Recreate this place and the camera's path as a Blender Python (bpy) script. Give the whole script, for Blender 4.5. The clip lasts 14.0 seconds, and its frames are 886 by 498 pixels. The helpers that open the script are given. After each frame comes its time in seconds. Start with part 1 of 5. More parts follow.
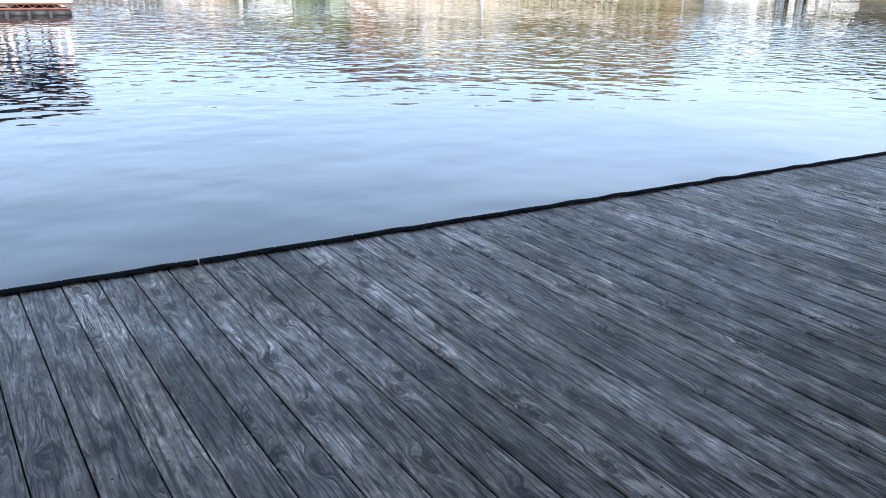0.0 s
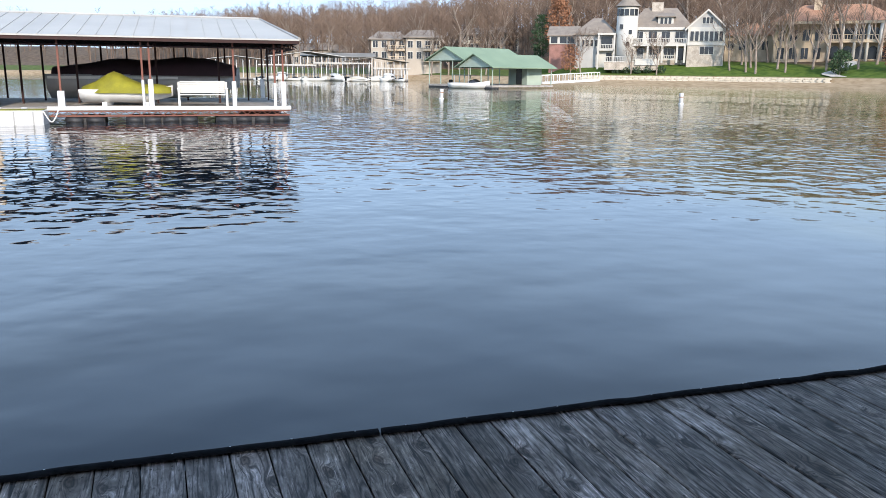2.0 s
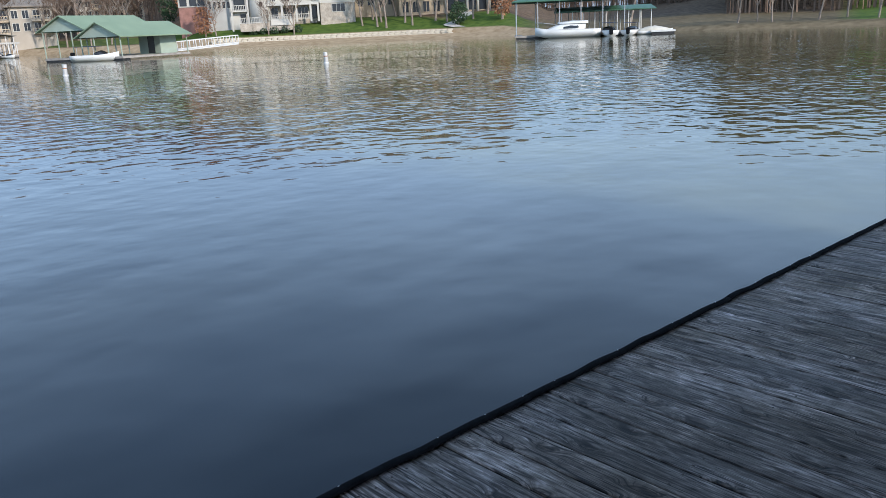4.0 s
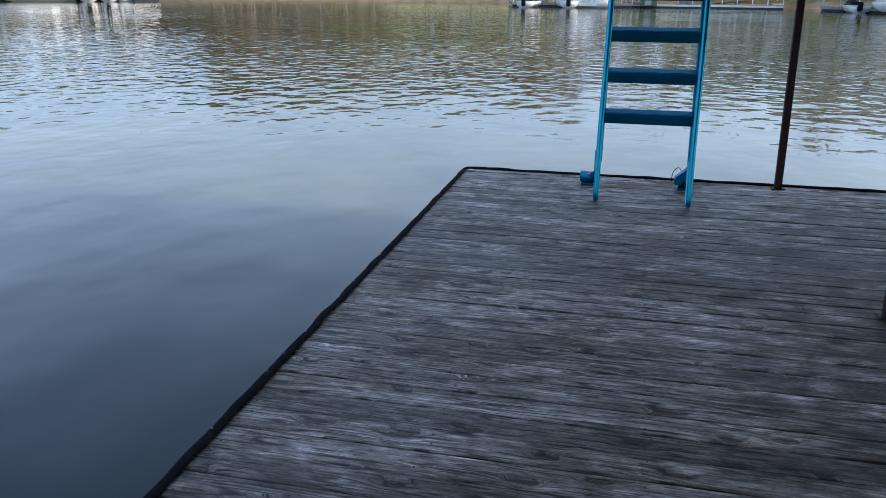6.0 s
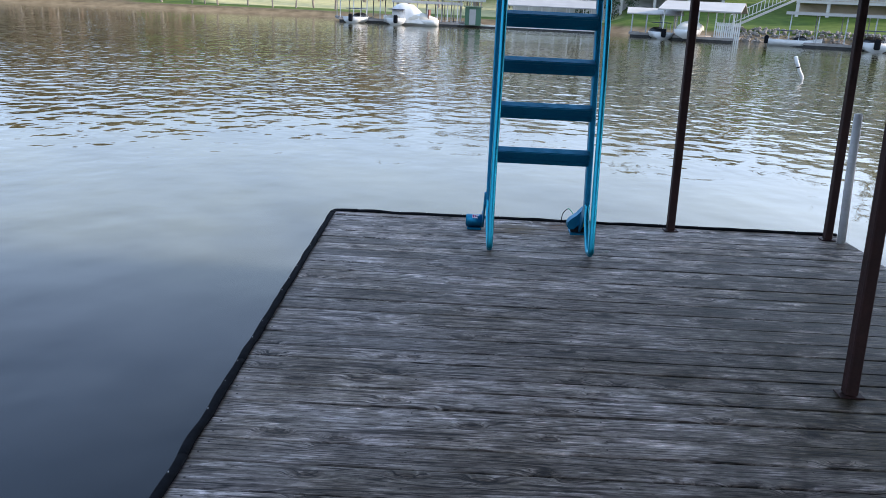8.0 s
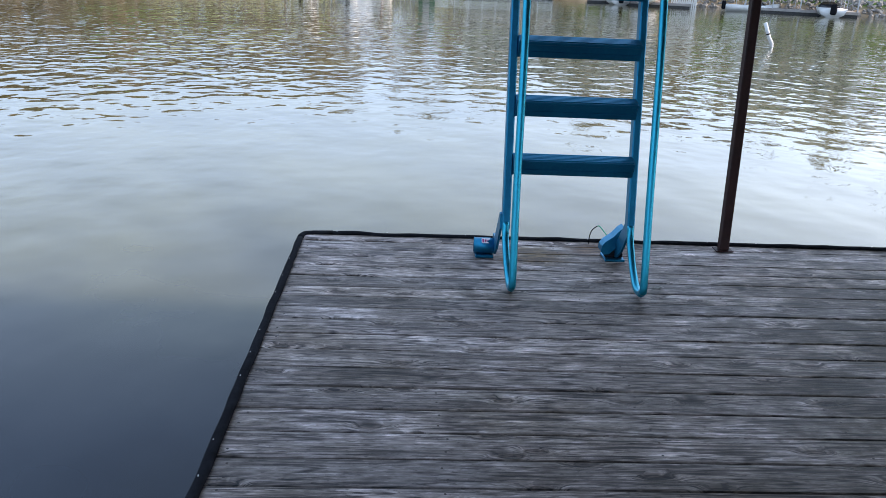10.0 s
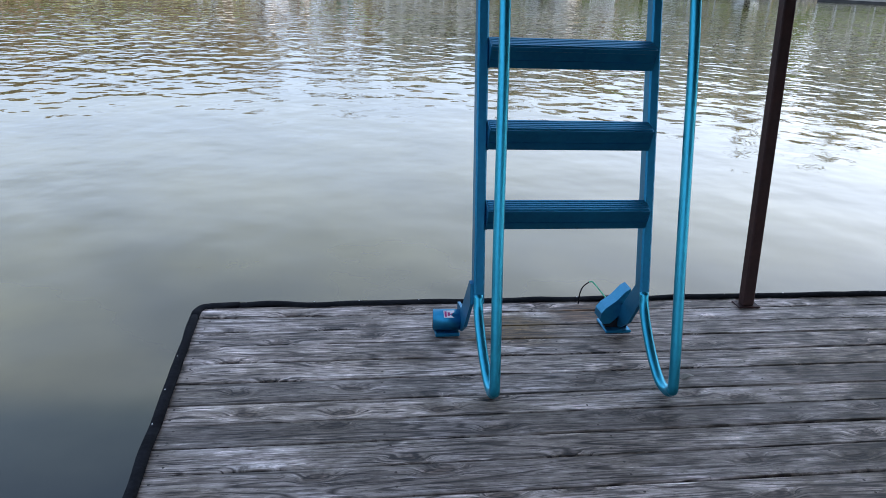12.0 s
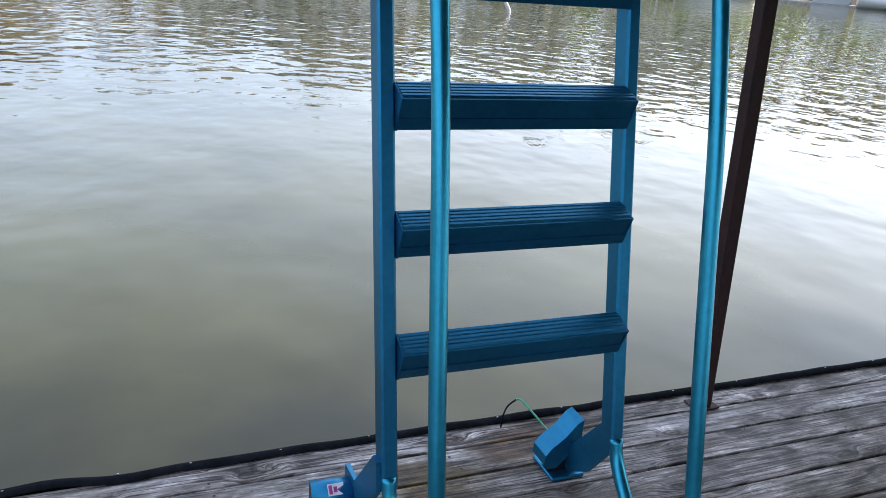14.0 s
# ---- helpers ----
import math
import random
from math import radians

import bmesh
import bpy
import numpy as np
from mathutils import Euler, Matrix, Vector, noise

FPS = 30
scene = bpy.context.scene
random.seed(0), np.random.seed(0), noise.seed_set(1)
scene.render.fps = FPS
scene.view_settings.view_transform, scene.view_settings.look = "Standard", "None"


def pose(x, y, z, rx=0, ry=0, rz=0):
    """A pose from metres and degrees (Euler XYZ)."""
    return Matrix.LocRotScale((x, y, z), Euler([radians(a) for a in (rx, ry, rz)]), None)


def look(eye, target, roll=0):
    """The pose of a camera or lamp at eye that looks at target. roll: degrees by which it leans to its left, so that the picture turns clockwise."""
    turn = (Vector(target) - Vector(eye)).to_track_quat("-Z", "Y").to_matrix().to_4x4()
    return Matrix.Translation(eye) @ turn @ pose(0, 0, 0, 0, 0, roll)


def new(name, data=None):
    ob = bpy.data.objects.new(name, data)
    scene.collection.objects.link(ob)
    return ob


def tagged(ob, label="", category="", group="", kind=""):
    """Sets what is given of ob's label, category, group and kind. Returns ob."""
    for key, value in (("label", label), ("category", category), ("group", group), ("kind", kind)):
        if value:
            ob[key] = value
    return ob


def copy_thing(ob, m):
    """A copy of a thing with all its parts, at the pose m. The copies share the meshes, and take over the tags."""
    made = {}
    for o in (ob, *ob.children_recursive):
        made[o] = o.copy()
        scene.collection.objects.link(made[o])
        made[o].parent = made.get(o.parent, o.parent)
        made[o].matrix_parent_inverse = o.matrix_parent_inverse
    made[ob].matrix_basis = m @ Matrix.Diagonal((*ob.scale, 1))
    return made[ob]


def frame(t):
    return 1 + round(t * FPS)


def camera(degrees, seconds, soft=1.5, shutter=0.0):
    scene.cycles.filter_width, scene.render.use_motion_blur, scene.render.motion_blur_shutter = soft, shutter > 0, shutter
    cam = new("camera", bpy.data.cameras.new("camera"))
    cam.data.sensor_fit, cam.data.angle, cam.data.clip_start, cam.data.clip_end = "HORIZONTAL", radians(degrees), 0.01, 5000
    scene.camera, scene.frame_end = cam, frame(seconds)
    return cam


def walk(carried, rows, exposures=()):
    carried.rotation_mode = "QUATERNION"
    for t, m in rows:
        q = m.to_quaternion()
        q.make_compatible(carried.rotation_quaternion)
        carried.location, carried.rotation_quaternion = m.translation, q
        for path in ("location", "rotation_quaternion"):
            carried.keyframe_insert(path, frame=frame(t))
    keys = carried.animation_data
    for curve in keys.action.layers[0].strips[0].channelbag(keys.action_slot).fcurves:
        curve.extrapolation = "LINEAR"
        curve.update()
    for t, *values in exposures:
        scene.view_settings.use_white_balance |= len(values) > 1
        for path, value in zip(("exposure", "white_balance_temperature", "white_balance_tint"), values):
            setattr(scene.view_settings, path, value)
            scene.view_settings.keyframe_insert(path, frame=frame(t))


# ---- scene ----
cam = camera(58.0, 14.0, soft=0.8)
PATH = [
    (0, (3.299, -7.248, 1.215), (1.685, -6.269, 0.555), 1.3),
    (0.5, (3.123, -7.158, 1.257), (1.307, -6.438, 0.829), 0.2),
    (1, (2.884, -7.075, 1.207), (1.012, -6.522, 0.772), -0.0),
    (1.5, (2.82, -7.097, 1.278), (0.947, -6.559, 0.828), 0.3),
    (2, (2.697, -7.087, 1.316), (0.835, -6.5, 0.882), 0.6),
    (2.5, (2.541, -7.066, 1.38), (0.698, -6.404, 0.973), 0.7),
    (3, (2.23, -6.969, 1.378), (0.427, -6.208, 0.969), -0.2),
    (3.5, (1.984, -6.771, 1.301), (0.305, -5.785, 0.843), -2.1),
    (4, (1.935, -6.979, 1.422), (0.495, -5.7, 0.884), -2.6),
    (4.2, (1.864, -6.974, 1.442), (0.54, -5.588, 0.873), -2.2),
    (6.3, (1.239, -6.329, 1.459), (0.896, -4.459, 0.833), 0.3),
    (6.5, (1.202, -6.294, 1.475), (0.907, -4.416, 0.85), 0.2),
    (7, (1.064, -6.13, 1.486), (0.904, -4.234, 0.865), 1.1),
    (7.5, (0.944, -5.868, 1.455), (0.876, -3.958, 0.865), 2.4),
    (8, (0.844, -5.63, 1.471), (0.833, -3.717, 0.886), 2.8),
    (8.2, (0.807, -5.507, 1.458), (0.815, -3.595, 0.872), 2.6),
    (10.3, (0.574, -4.218, 1.445), (0.693, -2.334, 0.788), 2.4),
    (10.5, (0.579, -4.106, 1.442), (0.719, -2.224, 0.784), 2.2),
    (11, (0.496, -3.799, 1.434), (0.772, -1.939, 0.753), 2.6),
    (11.5, (0.49, -3.482, 1.44), (0.831, -1.637, 0.746), 2.9),
    (12, (0.555, -3.196, 1.43), (0.836, -1.337, 0.746), 2.4),
    (12.5, (0.536, -2.886, 1.439), (0.783, -1.031, 0.734), 2.3),
    (13, (0.499, -2.559, 1.442), (0.867, -0.732, 0.715), 3.4),
    (13.5, (0.51, -2.282, 1.48), (1.065, -0.511, 0.743), 4.2),
    (14, (0.551, -2.023, 1.462), (1.282, -0.301, 0.756), 4.9),
]
walk(cam, [(t, look(eye, target, roll)) for t, eye, target, roll in PATH],
     exposures=[(0.0, 1.83, 6480, 16), (0.5, 1.68, 6480, 15), (1.5, 1.25, 6430, 14), (3.0, 0.92, 6230, 12), (4.2, 0.74, 6130, 12), (6.3, 1.16, 6400, 17), (8.2, 1.40, 6620, 19), (10.3, 1.60, 6850, 20), (12.5, 1.62, 7020, 21), (14.0, 1.67, 7150, 21)])


# ---- world and sun ----
SUN_BEARING, SUN_ELEVATION = 2.0, 25.0
world = bpy.data.worlds.new("sky")
scene.world = world
world.use_nodes = True
wn, wl = world.node_tree.nodes, world.node_tree.links
sky = wn.new("ShaderNodeTexSky")
sky.sky_type = "NISHITA"
sky.sun_disc = False
sky.sun_elevation = radians(SUN_ELEVATION)
sky.sun_rotation = radians(90 - SUN_BEARING)
sky.air_density, sky.dust_density, sky.ozone_density = 1.0, 0.4, 2.5
# soft broken cloud over the whole dome
wcoord = wn.new("ShaderNodeTexCoord")
wmap = wn.new("ShaderNodeMapping")
wmap.inputs["Scale"].default_value = (1.0, 1.0, 2.6)
wmap.inputs["Location"].default_value = (0.4, 1.7, 0.3)
wnoise = wn.new("ShaderNodeTexNoise")
wnoise.inputs["Scale"].default_value = 2.3
wnoise.inputs["Detail"].default_value = 7
wnoise.inputs["Roughness"].default_value = 0.55
wramp = wn.new("ShaderNodeValToRGB")
wramp.color_ramp.elements[0].position, wramp.color_ramp.elements[1].position = 0.30, 0.72
wramp.color_ramp.elements[0].color = (0.70, 0.70, 0.70, 1)
wramp.color_ramp.elements[1].color = (0.90, 0.90, 0.90, 1)
wmix = wn.new("ShaderNodeMix")
wmix.data_type = "RGBA"
wmix.inputs["B"].default_value = (8.1, 11.2, 15.2, 1)
wbg = wn["Background"]
wbg.inputs["Strength"].default_value = 0.054
wl.new(wcoord.outputs["Generated"], wmap.inputs["Vector"])
wl.new(wmap.outputs["Vector"], wnoise.inputs["Vector"])
wl.new(wnoise.outputs["Fac"], wramp.inputs["Fac"])
wl.new(wramp.outputs["Color"], wmix.inputs["Factor"])
wl.new(sky.outputs["Color"], wmix.inputs["A"])
# the cloud veil glows softly around the low sun
wdot = wn.new("ShaderNodeVectorMath")
wdot.operation = "DOT_PRODUCT"
wdot.inputs[1].default_value = (math.cos(radians(SUN_BEARING)) * math.cos(radians(SUN_ELEVATION)), math.sin(radians(SUN_BEARING)) * math.cos(radians(SUN_ELEVATION)), math.sin(radians(SUN_ELEVATION)))
wl.new(wcoord.outputs["Generated"], wdot.inputs[0])
wglow = wn.new("ShaderNodeMapRange")
wglow.interpolation_type = "SMOOTHSTEP"
wglow.inputs["From Min"].default_value, wglow.inputs["From Max"].default_value = 0.08, 1.0
l_tint = wn.new("ShaderNodeMix")
l_tint.data_type = "RGBA"
l_tint.inputs["A"].default_value, l_tint.inputs["B"].default_value = (1.0, 1.0, 1.0, 1), (2.2, 1.95, 1.75, 1)
wl.new(wdot.outputs["Value"], wglow.inputs["Value"])
wl.new(wglow.outputs["Result"], l_tint.inputs["Factor"])
wglow_mul = wn.new("ShaderNodeMix")
wglow_mul.data_type, wglow_mul.blend_type = "RGBA", "MULTIPLY"
wglow_mul.inputs["Factor"].default_value = 1.0
wl.new(wmix.outputs["Result"], wglow_mul.inputs["A"])
wl.new(l_tint.outputs["Result"], wglow_mul.inputs["B"])
# paler towards the horizon, deeper overhead
wsep = wn.new("ShaderNodeSeparateXYZ")
wl.new(wcoord.outputs["Generated"], wsep.inputs["Vector"])
wgrad = wn.new("ShaderNodeValToRGB")
for k, (pos, col) in enumerate(((0.0, (0.88, 0.90, 0.92)), (0.10, (1.06, 1.08, 1.09)), (0.24, (1.16, 1.19, 1.19)), (0.5, (0.72, 0.80, 0.87)), (1.0, (0.45, 0.52, 0.60)))):
    el = wgrad.color_ramp.elements[k] if k < 2 else wgrad.color_ramp.elements.new(pos)
    el.position, el.color = pos, (*col, 1)
wl.new(wsep.outputs["Z"], wgrad.inputs["Fac"])
wfinal = wn.new("ShaderNodeMix")
wfinal.data_type, wfinal.blend_type = "RGBA", "MULTIPLY"
wfinal.inputs["Factor"].default_value = 1.0
wl.new(wglow_mul.outputs["Result"], wfinal.inputs["A"])
wl.new(wgrad.outputs["Color"], wfinal.inputs["B"])
wl.new(wfinal.outputs["Result"], wbg.inputs["Color"])

sun = new("sun", bpy.data.lights.new("sun", "SUN"))
sun.data.energy, sun.data.angle, sun.data.color = 2.5, radians(3.0), (1.0, 0.88, 0.72)
sb, se = radians(SUN_BEARING), radians(SUN_ELEVATION)
sun.matrix_world = look((80 * math.cos(sb) * math.cos(se), 80 * math.sin(sb) * math.cos(se), 80 * math.sin(se)), (0, 0, 0))

# ---- materials ----
def material(name, rough=0.6, metal=0.0, spec=0.5):
    m = bpy.data.materials.new(name)
    m.use_nodes = True
    p = m.node_tree.nodes["Principled BSDF"]
    p.inputs["Roughness"].default_value = rough
    p.inputs["Metallic"].default_value = metal
    p.inputs["Specular IOR Level"].default_value = spec
    return m, m.node_tree.nodes, m.node_tree.links, p


def ramp_node(nodes, stops):
    r = nodes.new("ShaderNodeValToRGB")
    e = r.color_ramp.elements
    while len(e) < len(stops):
        e.new(0.5)
    for k, (pos, col) in enumerate(stops):
        e[k].position, e[k].color = pos, (*col, 1)
    return r


def worn(name, dark, light, scale=6.0, rough=0.6, metal=0.0, bump=0.15, fine=60.0, spec=0.5, space="Object"):
    """Mottled surface: two scales of variation in colour, fine relief, uneven gloss."""
    m, n, l, p = material(name, rough, metal, spec)
    co = n.new("ShaderNodeTexCoord")
    a, b = n.new("ShaderNodeTexNoise"), n.new("ShaderNodeTexNoise")
    a.inputs["Scale"].default_value, a.inputs["Detail"].default_value = scale, 6
    b.inputs["Scale"].default_value, b.inputs["Detail"].default_value = fine, 3
    mid = n.new("ShaderNodeMix")
    mid.inputs["Factor"].default_value = 0.35
    for t in (a, b):
        l.new(co.outputs[space], t.inputs["Vector"])
    l.new(a.outputs["Fac"], mid.inputs["A"])
    l.new(b.outputs["Fac"], mid.inputs["B"])
    r = ramp_node(n, [(0.34, dark), (0.66, light)])
    l.new(mid.outputs["Result"], r.inputs["Fac"])
    l.new(r.outputs["Color"], p.inputs["Base Color"])
    rr = n.new("ShaderNodeMapRange")
    rr.inputs["To Min"].default_value, rr.inputs["To Max"].default_value = max(rough - 0.1, 0.02), min(rough + 0.12, 1)
    l.new(a.outputs["Fac"], rr.inputs["Value"])
    l.new(rr.outputs["Result"], p.inputs["Roughness"])
    if bump:
        bp = n.new("ShaderNodeBump")
        bp.inputs["Strength"].default_value, bp.inputs["Distance"].default_value = bump, 0.01
        l.new(b.outputs["Fac"], bp.inputs["Height"])
        l.new(bp.outputs["Normal"], p.inputs["Normal"])
    return m


def deck_wood():
    """Weathered grey softwood: long grain along x, ringed knots, raised pale fibre, checks and stains, each board with its own tone."""
    m, n, l, p = material("weathered_deck_wood", 0.62, 0.0, 0.3)
    geo, info = n.new("ShaderNodeNewGeometry"), n.new("ShaderNodeObjectInfo")
    rnd = n.new("ShaderNodeCombineXYZ")
    for k in "XYZ":
        l.new(info.outputs["Random"], rnd.inputs[k])
    off = n.new("ShaderNodeVectorMath")
    off.operation = "MULTIPLY_ADD"
    off.inputs[1].default_value = (37.0, 11.0, 19.0)
    l.new(rnd.outputs["Vector"], off.inputs[0])
    l.new(geo.outputs["Position"], off.inputs[2])

    def noise_at(source, scale, detail, rough=0.5):
        mp = n.new("ShaderNodeMapping")
        mp.inputs["Scale"].default_value = scale
        t = n.new("ShaderNodeTexNoise")
        t.inputs["Scale"].default_value, t.inputs["Detail"].default_value, t.inputs["Roughness"].default_value = 1.0, detail, rough
        l.new(source, mp.inputs["Vector"])
        l.new(mp.outputs["Vector"], t.inputs["Vector"])
        return t.outputs["Fac"]

    def times(a, b, share=None):
        mx = n.new("ShaderNodeMix")
        mx.data_type, mx.blend_type = "RGBA", "MULTIPLY"
        mx.inputs["Factor"].default_value = 1.0
        if share is not None:
            l.new(share, mx.inputs["Factor"])
        l.new(a, mx.inputs["A"])
        l.new(b, mx.inputs["B"])
        return mx.outputs["Result"]

    def ramped(source, stops):
        r = ramp_node(n, stops)
        l.new(source, r.inputs["Fac"])
        return r.outputs["Color"]

    def math2(op, a, b):
        q = n.new("ShaderNodeMath")
        q.operation = op
        for k, v in enumerate((a, b)):
            if isinstance(v, (int, float)):
                q.inputs[k].default_value = v
            else:
                l.new(v, q.inputs[k])
        return q.outputs["Value"]

    # knots, drawn out along the grain; only some cells carry one
    wob = noise_at(off.outputs["Vector"], (9.0, 22.0, 5.0), 2)
    shake = n.new("ShaderNodeCombineXYZ")
    l.new(math2("MULTIPLY", wob, 0.10), shake.inputs["X"])
    l.new(math2("MULTIPLY", wob, 0.03), shake.inputs["Y"])
    kp = n.new("ShaderNodeVectorMath")
    l.new(off.outputs["Vector"], kp.inputs[0])
    l.new(shake.outputs["Vector"], kp.inputs[1])
    km = n.new("ShaderNodeMapping")
    km.inputs["Scale"].default_value = (3.1, 7.6, 0.0)
    kv = n.new("ShaderNodeTexVoronoi")
    kv.voronoi_dimensions = "2D"
    kv.inputs["Scale"].default_value = 1.0
    l.new(kp.outputs["Vector"], km.inputs["Vector"])
    l.new(km.outputs["Vector"], kv.inputs["Vector"])
    some = math2("GREATER_THAN", kv.outputs["Color"], 0.42)
    near = n.new("ShaderNodeMapRange")
    near.interpolation_type = "SMOOTHSTEP"
    near.inputs["From Max"].default_value = 0.36
    near.inputs["To Min"].default_value, near.inputs["To Max"].default_value = 1.0, 0.0
    l.new(kv.outputs["Distance"], near.inputs["Value"])
    close = math2("MULTIPLY", near.outputs["Result"], some)
    # grain swings round the knots
    bc = n.new("ShaderNodeCombineXYZ")
    l.new(math2("MULTIPLY", close, 0.036), bc.inputs["Y"])
    add = n.new("ShaderNodeVectorMath")
    l.new(off.outputs["Vector"], add.inputs[0])
    l.new(bc.outputs["Vector"], add.inputs[1])
    along = add.outputs["Vector"]
    grain = noise_at(along, (1.1, 42.0, 4.0), 4, 0.55)
    fine = noise_at(along, (4.0, 190.0, 9.0), 3, 0.5)
    both = math2("ADD", math2("MULTIPLY", grain, 0.62), math2("MULTIPLY", fine, 0.38))
    col = ramped(both, [(0.34, (0.094, 0.072, 0.061)), (0.45, (0.200, 0.163, 0.143)), (0.55, (0.272, 0.230, 0.205)), (0.66, (0.376, 0.328, 0.300))])
    # weathering: broad patches, raised pale fibre, brown damp
    patch = noise_at(off.outputs["Vector"], (4.2, 8.0, 1.0), 5, 0.6)
    col = times(col, ramped(patch, [(0.30, (0.52, 0.49, 0.46)), (0.44, (0.85, 0.84, 0.82)), (0.56, (1.06, 1.06, 1.07)), (0.70, (1.42, 1.43, 1.46))]))
    stain = noise_at(geo.outputs["Position"], (1.3, 1.9, 1.0), 6, 0.6)
    col = times(col, ramped(stain, [(0.34, (0.66, 0.62, 0.54)), (0.47, (0.95, 0.93, 0.90)), (0.60, (1.08, 1.08, 1.10))]))
    fibre = noise_at(along, (9.0, 120.0, 9.0), 3, 0.6)
    col = times(col, ramped(math2("MULTIPLY", fibre, math2("ADD", patch, 0.5)), [(0.54, (1, 1, 1)), (0.68, (1.75, 1.75, 1.78))]))
    mottle = noise_at(along, (13.0, 55.0, 6.0), 4, 0.6)
    col = times(col, ramped(mottle, [(0.34, (0.58, 0.55, 0.52)), (0.5, (1.0, 1.0, 1.0)), (0.66, (1.42, 1.42, 1.44))]))
    br = n.new("ShaderNodeMapRange")
    br.inputs["To Min"].default_value, br.inputs["To Max"].default_value = 0.60, 1.30
    l.new(info.outputs["Random"], br.inputs["Value"])
    col = times(col, br.outputs["Result"])
    # thin dark growth lines that close round the knots, fading in and out
    rings = noise_at(along, (0.55, 9.0, 1.0), 2, 0.4)
    wave = math2("PINGPONG", math2("MULTIPLY", rings, 15.0), 0.5)
    fade = noise_at(off.outputs["Vector"], (1.6, 9.0, 2.0), 2)
    share = n.new("ShaderNodeMapRange")
    share.inputs["From Min"].default_value, share.inputs["From Max"].default_value = 0.36, 0.52
    l.new(fade, share.inputs["Value"])
    col = times(col, ramped(wave, [(0.0, (0.13, 0.11, 0.10)), (0.07, (0.38, 0.36, 0.35)), (0.16, (1, 1, 1))]), share.outputs["Result"])
    # open cracks along the grain
    split = noise_at(along, (0.9, 24.0, 1.0), 3, 0.55)
    split_wave = math2("PINGPONG", math2("MULTIPLY", split, 7.0), 0.5)
    where_split = n.new("ShaderNodeMapRange")
    where_split.inputs["From Min"].default_value, where_split.inputs["From Max"].default_value = 0.50, 0.58
    l.new(noise_at(off.outputs["Vector"], (2.3, 14.0, 2.0), 3), where_split.inputs["Value"])
    col = times(col, ramped(split_wave, [(0.0, (0.10, 0.09, 0.085)), (0.05, (0.30, 0.28, 0.27)), (0.10, (1, 1, 1))]), where_split.outputs["Result"])
    # flecks where fibre has broken out, dark and pale
    fleck = noise_at(along, (26.0, 95.0, 8.0), 3, 0.6)
    col = times(col, ramped(fleck, [(0.32, (0.42, 0.40, 0.38)), (0.41, (1, 1, 1)), (0.60, (1, 1, 1)), (0.70, (1.6, 1.6, 1.62))]))
    # knot: rings, dark heart, brown halo
    ring = math2("PINGPONG", math2("MULTIPLY", kv.outputs["Distance"], 10.0), 0.5)
    ringed = ramped(ring, [(0.0, (0.22, 0.19, 0.17)), (0.2, (0.62, 0.58, 0.54)), (0.5, (1.0, 0.97, 0.94))])
    inside = n.new("ShaderNodeMapRange")
    inside.inputs["From Min"].default_value, inside.inputs["From Max"].default_value = 0.13, 0.25
    inside.inputs["To Min"].default_value, inside.inputs["To Max"].default_value = 1.0, 0.0
    l.new(kv.outputs["Distance"], inside.inputs["Value"])
    col = times(col, ringed, math2("MULTIPLY", inside.outputs["Result"], some))
    heart = n.new("ShaderNodeMapRange")
    heart.inputs["From Min"].default_value, heart.inputs["From Max"].default_value = 0.03, 0.17
    heart.inputs["To Min"].default_value, heart.inputs["To Max"].default_value = 0.95, 0.0
    l.new(kv.outputs["Distance"], heart.inputs["Value"])
    col = times(col, ramped(wob, [(0.3, (0.10, 0.08, 0.07)), (0.7, (0.5, 0.42, 0.36))]), math2("MULTIPLY", heart.outputs["Result"], some))
    # short dark checks and dents
    check = noise_at(off.outputs["Vector"], (7.0, 75.0, 5.0), 3)
    col = times(col, ramped(check, [(0.58, (1, 1, 1)), (0.66, (0.26, 0.23, 0.22))]))
    # rust-brown wash round the ladder feet, roof shade painted in towards the posts
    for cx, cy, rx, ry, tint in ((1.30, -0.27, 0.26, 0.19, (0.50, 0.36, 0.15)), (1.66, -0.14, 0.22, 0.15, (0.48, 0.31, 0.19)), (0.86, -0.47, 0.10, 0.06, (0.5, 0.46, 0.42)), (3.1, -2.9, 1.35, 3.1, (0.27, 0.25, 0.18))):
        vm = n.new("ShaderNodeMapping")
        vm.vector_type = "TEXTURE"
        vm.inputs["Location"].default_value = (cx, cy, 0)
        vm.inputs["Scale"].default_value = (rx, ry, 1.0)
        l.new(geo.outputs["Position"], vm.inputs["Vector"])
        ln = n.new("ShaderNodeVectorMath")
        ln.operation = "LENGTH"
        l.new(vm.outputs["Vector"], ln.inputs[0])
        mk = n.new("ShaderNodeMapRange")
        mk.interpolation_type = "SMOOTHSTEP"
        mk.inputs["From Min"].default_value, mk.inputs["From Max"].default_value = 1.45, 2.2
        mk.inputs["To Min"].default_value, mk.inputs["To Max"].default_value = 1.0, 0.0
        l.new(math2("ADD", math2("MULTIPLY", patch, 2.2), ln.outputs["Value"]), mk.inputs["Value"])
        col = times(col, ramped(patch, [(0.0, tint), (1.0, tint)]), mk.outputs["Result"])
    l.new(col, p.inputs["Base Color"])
    rr = n.new("ShaderNodeMapRange")
    rr.inputs["To Min"].default_value, rr.inputs["To Max"].default_value = 0.74, 0.44
    l.new(stain, rr.inputs["Value"])
    l.new(rr.outputs["Result"], p.inputs["Roughness"])
    bp = n.new("ShaderNodeBump")
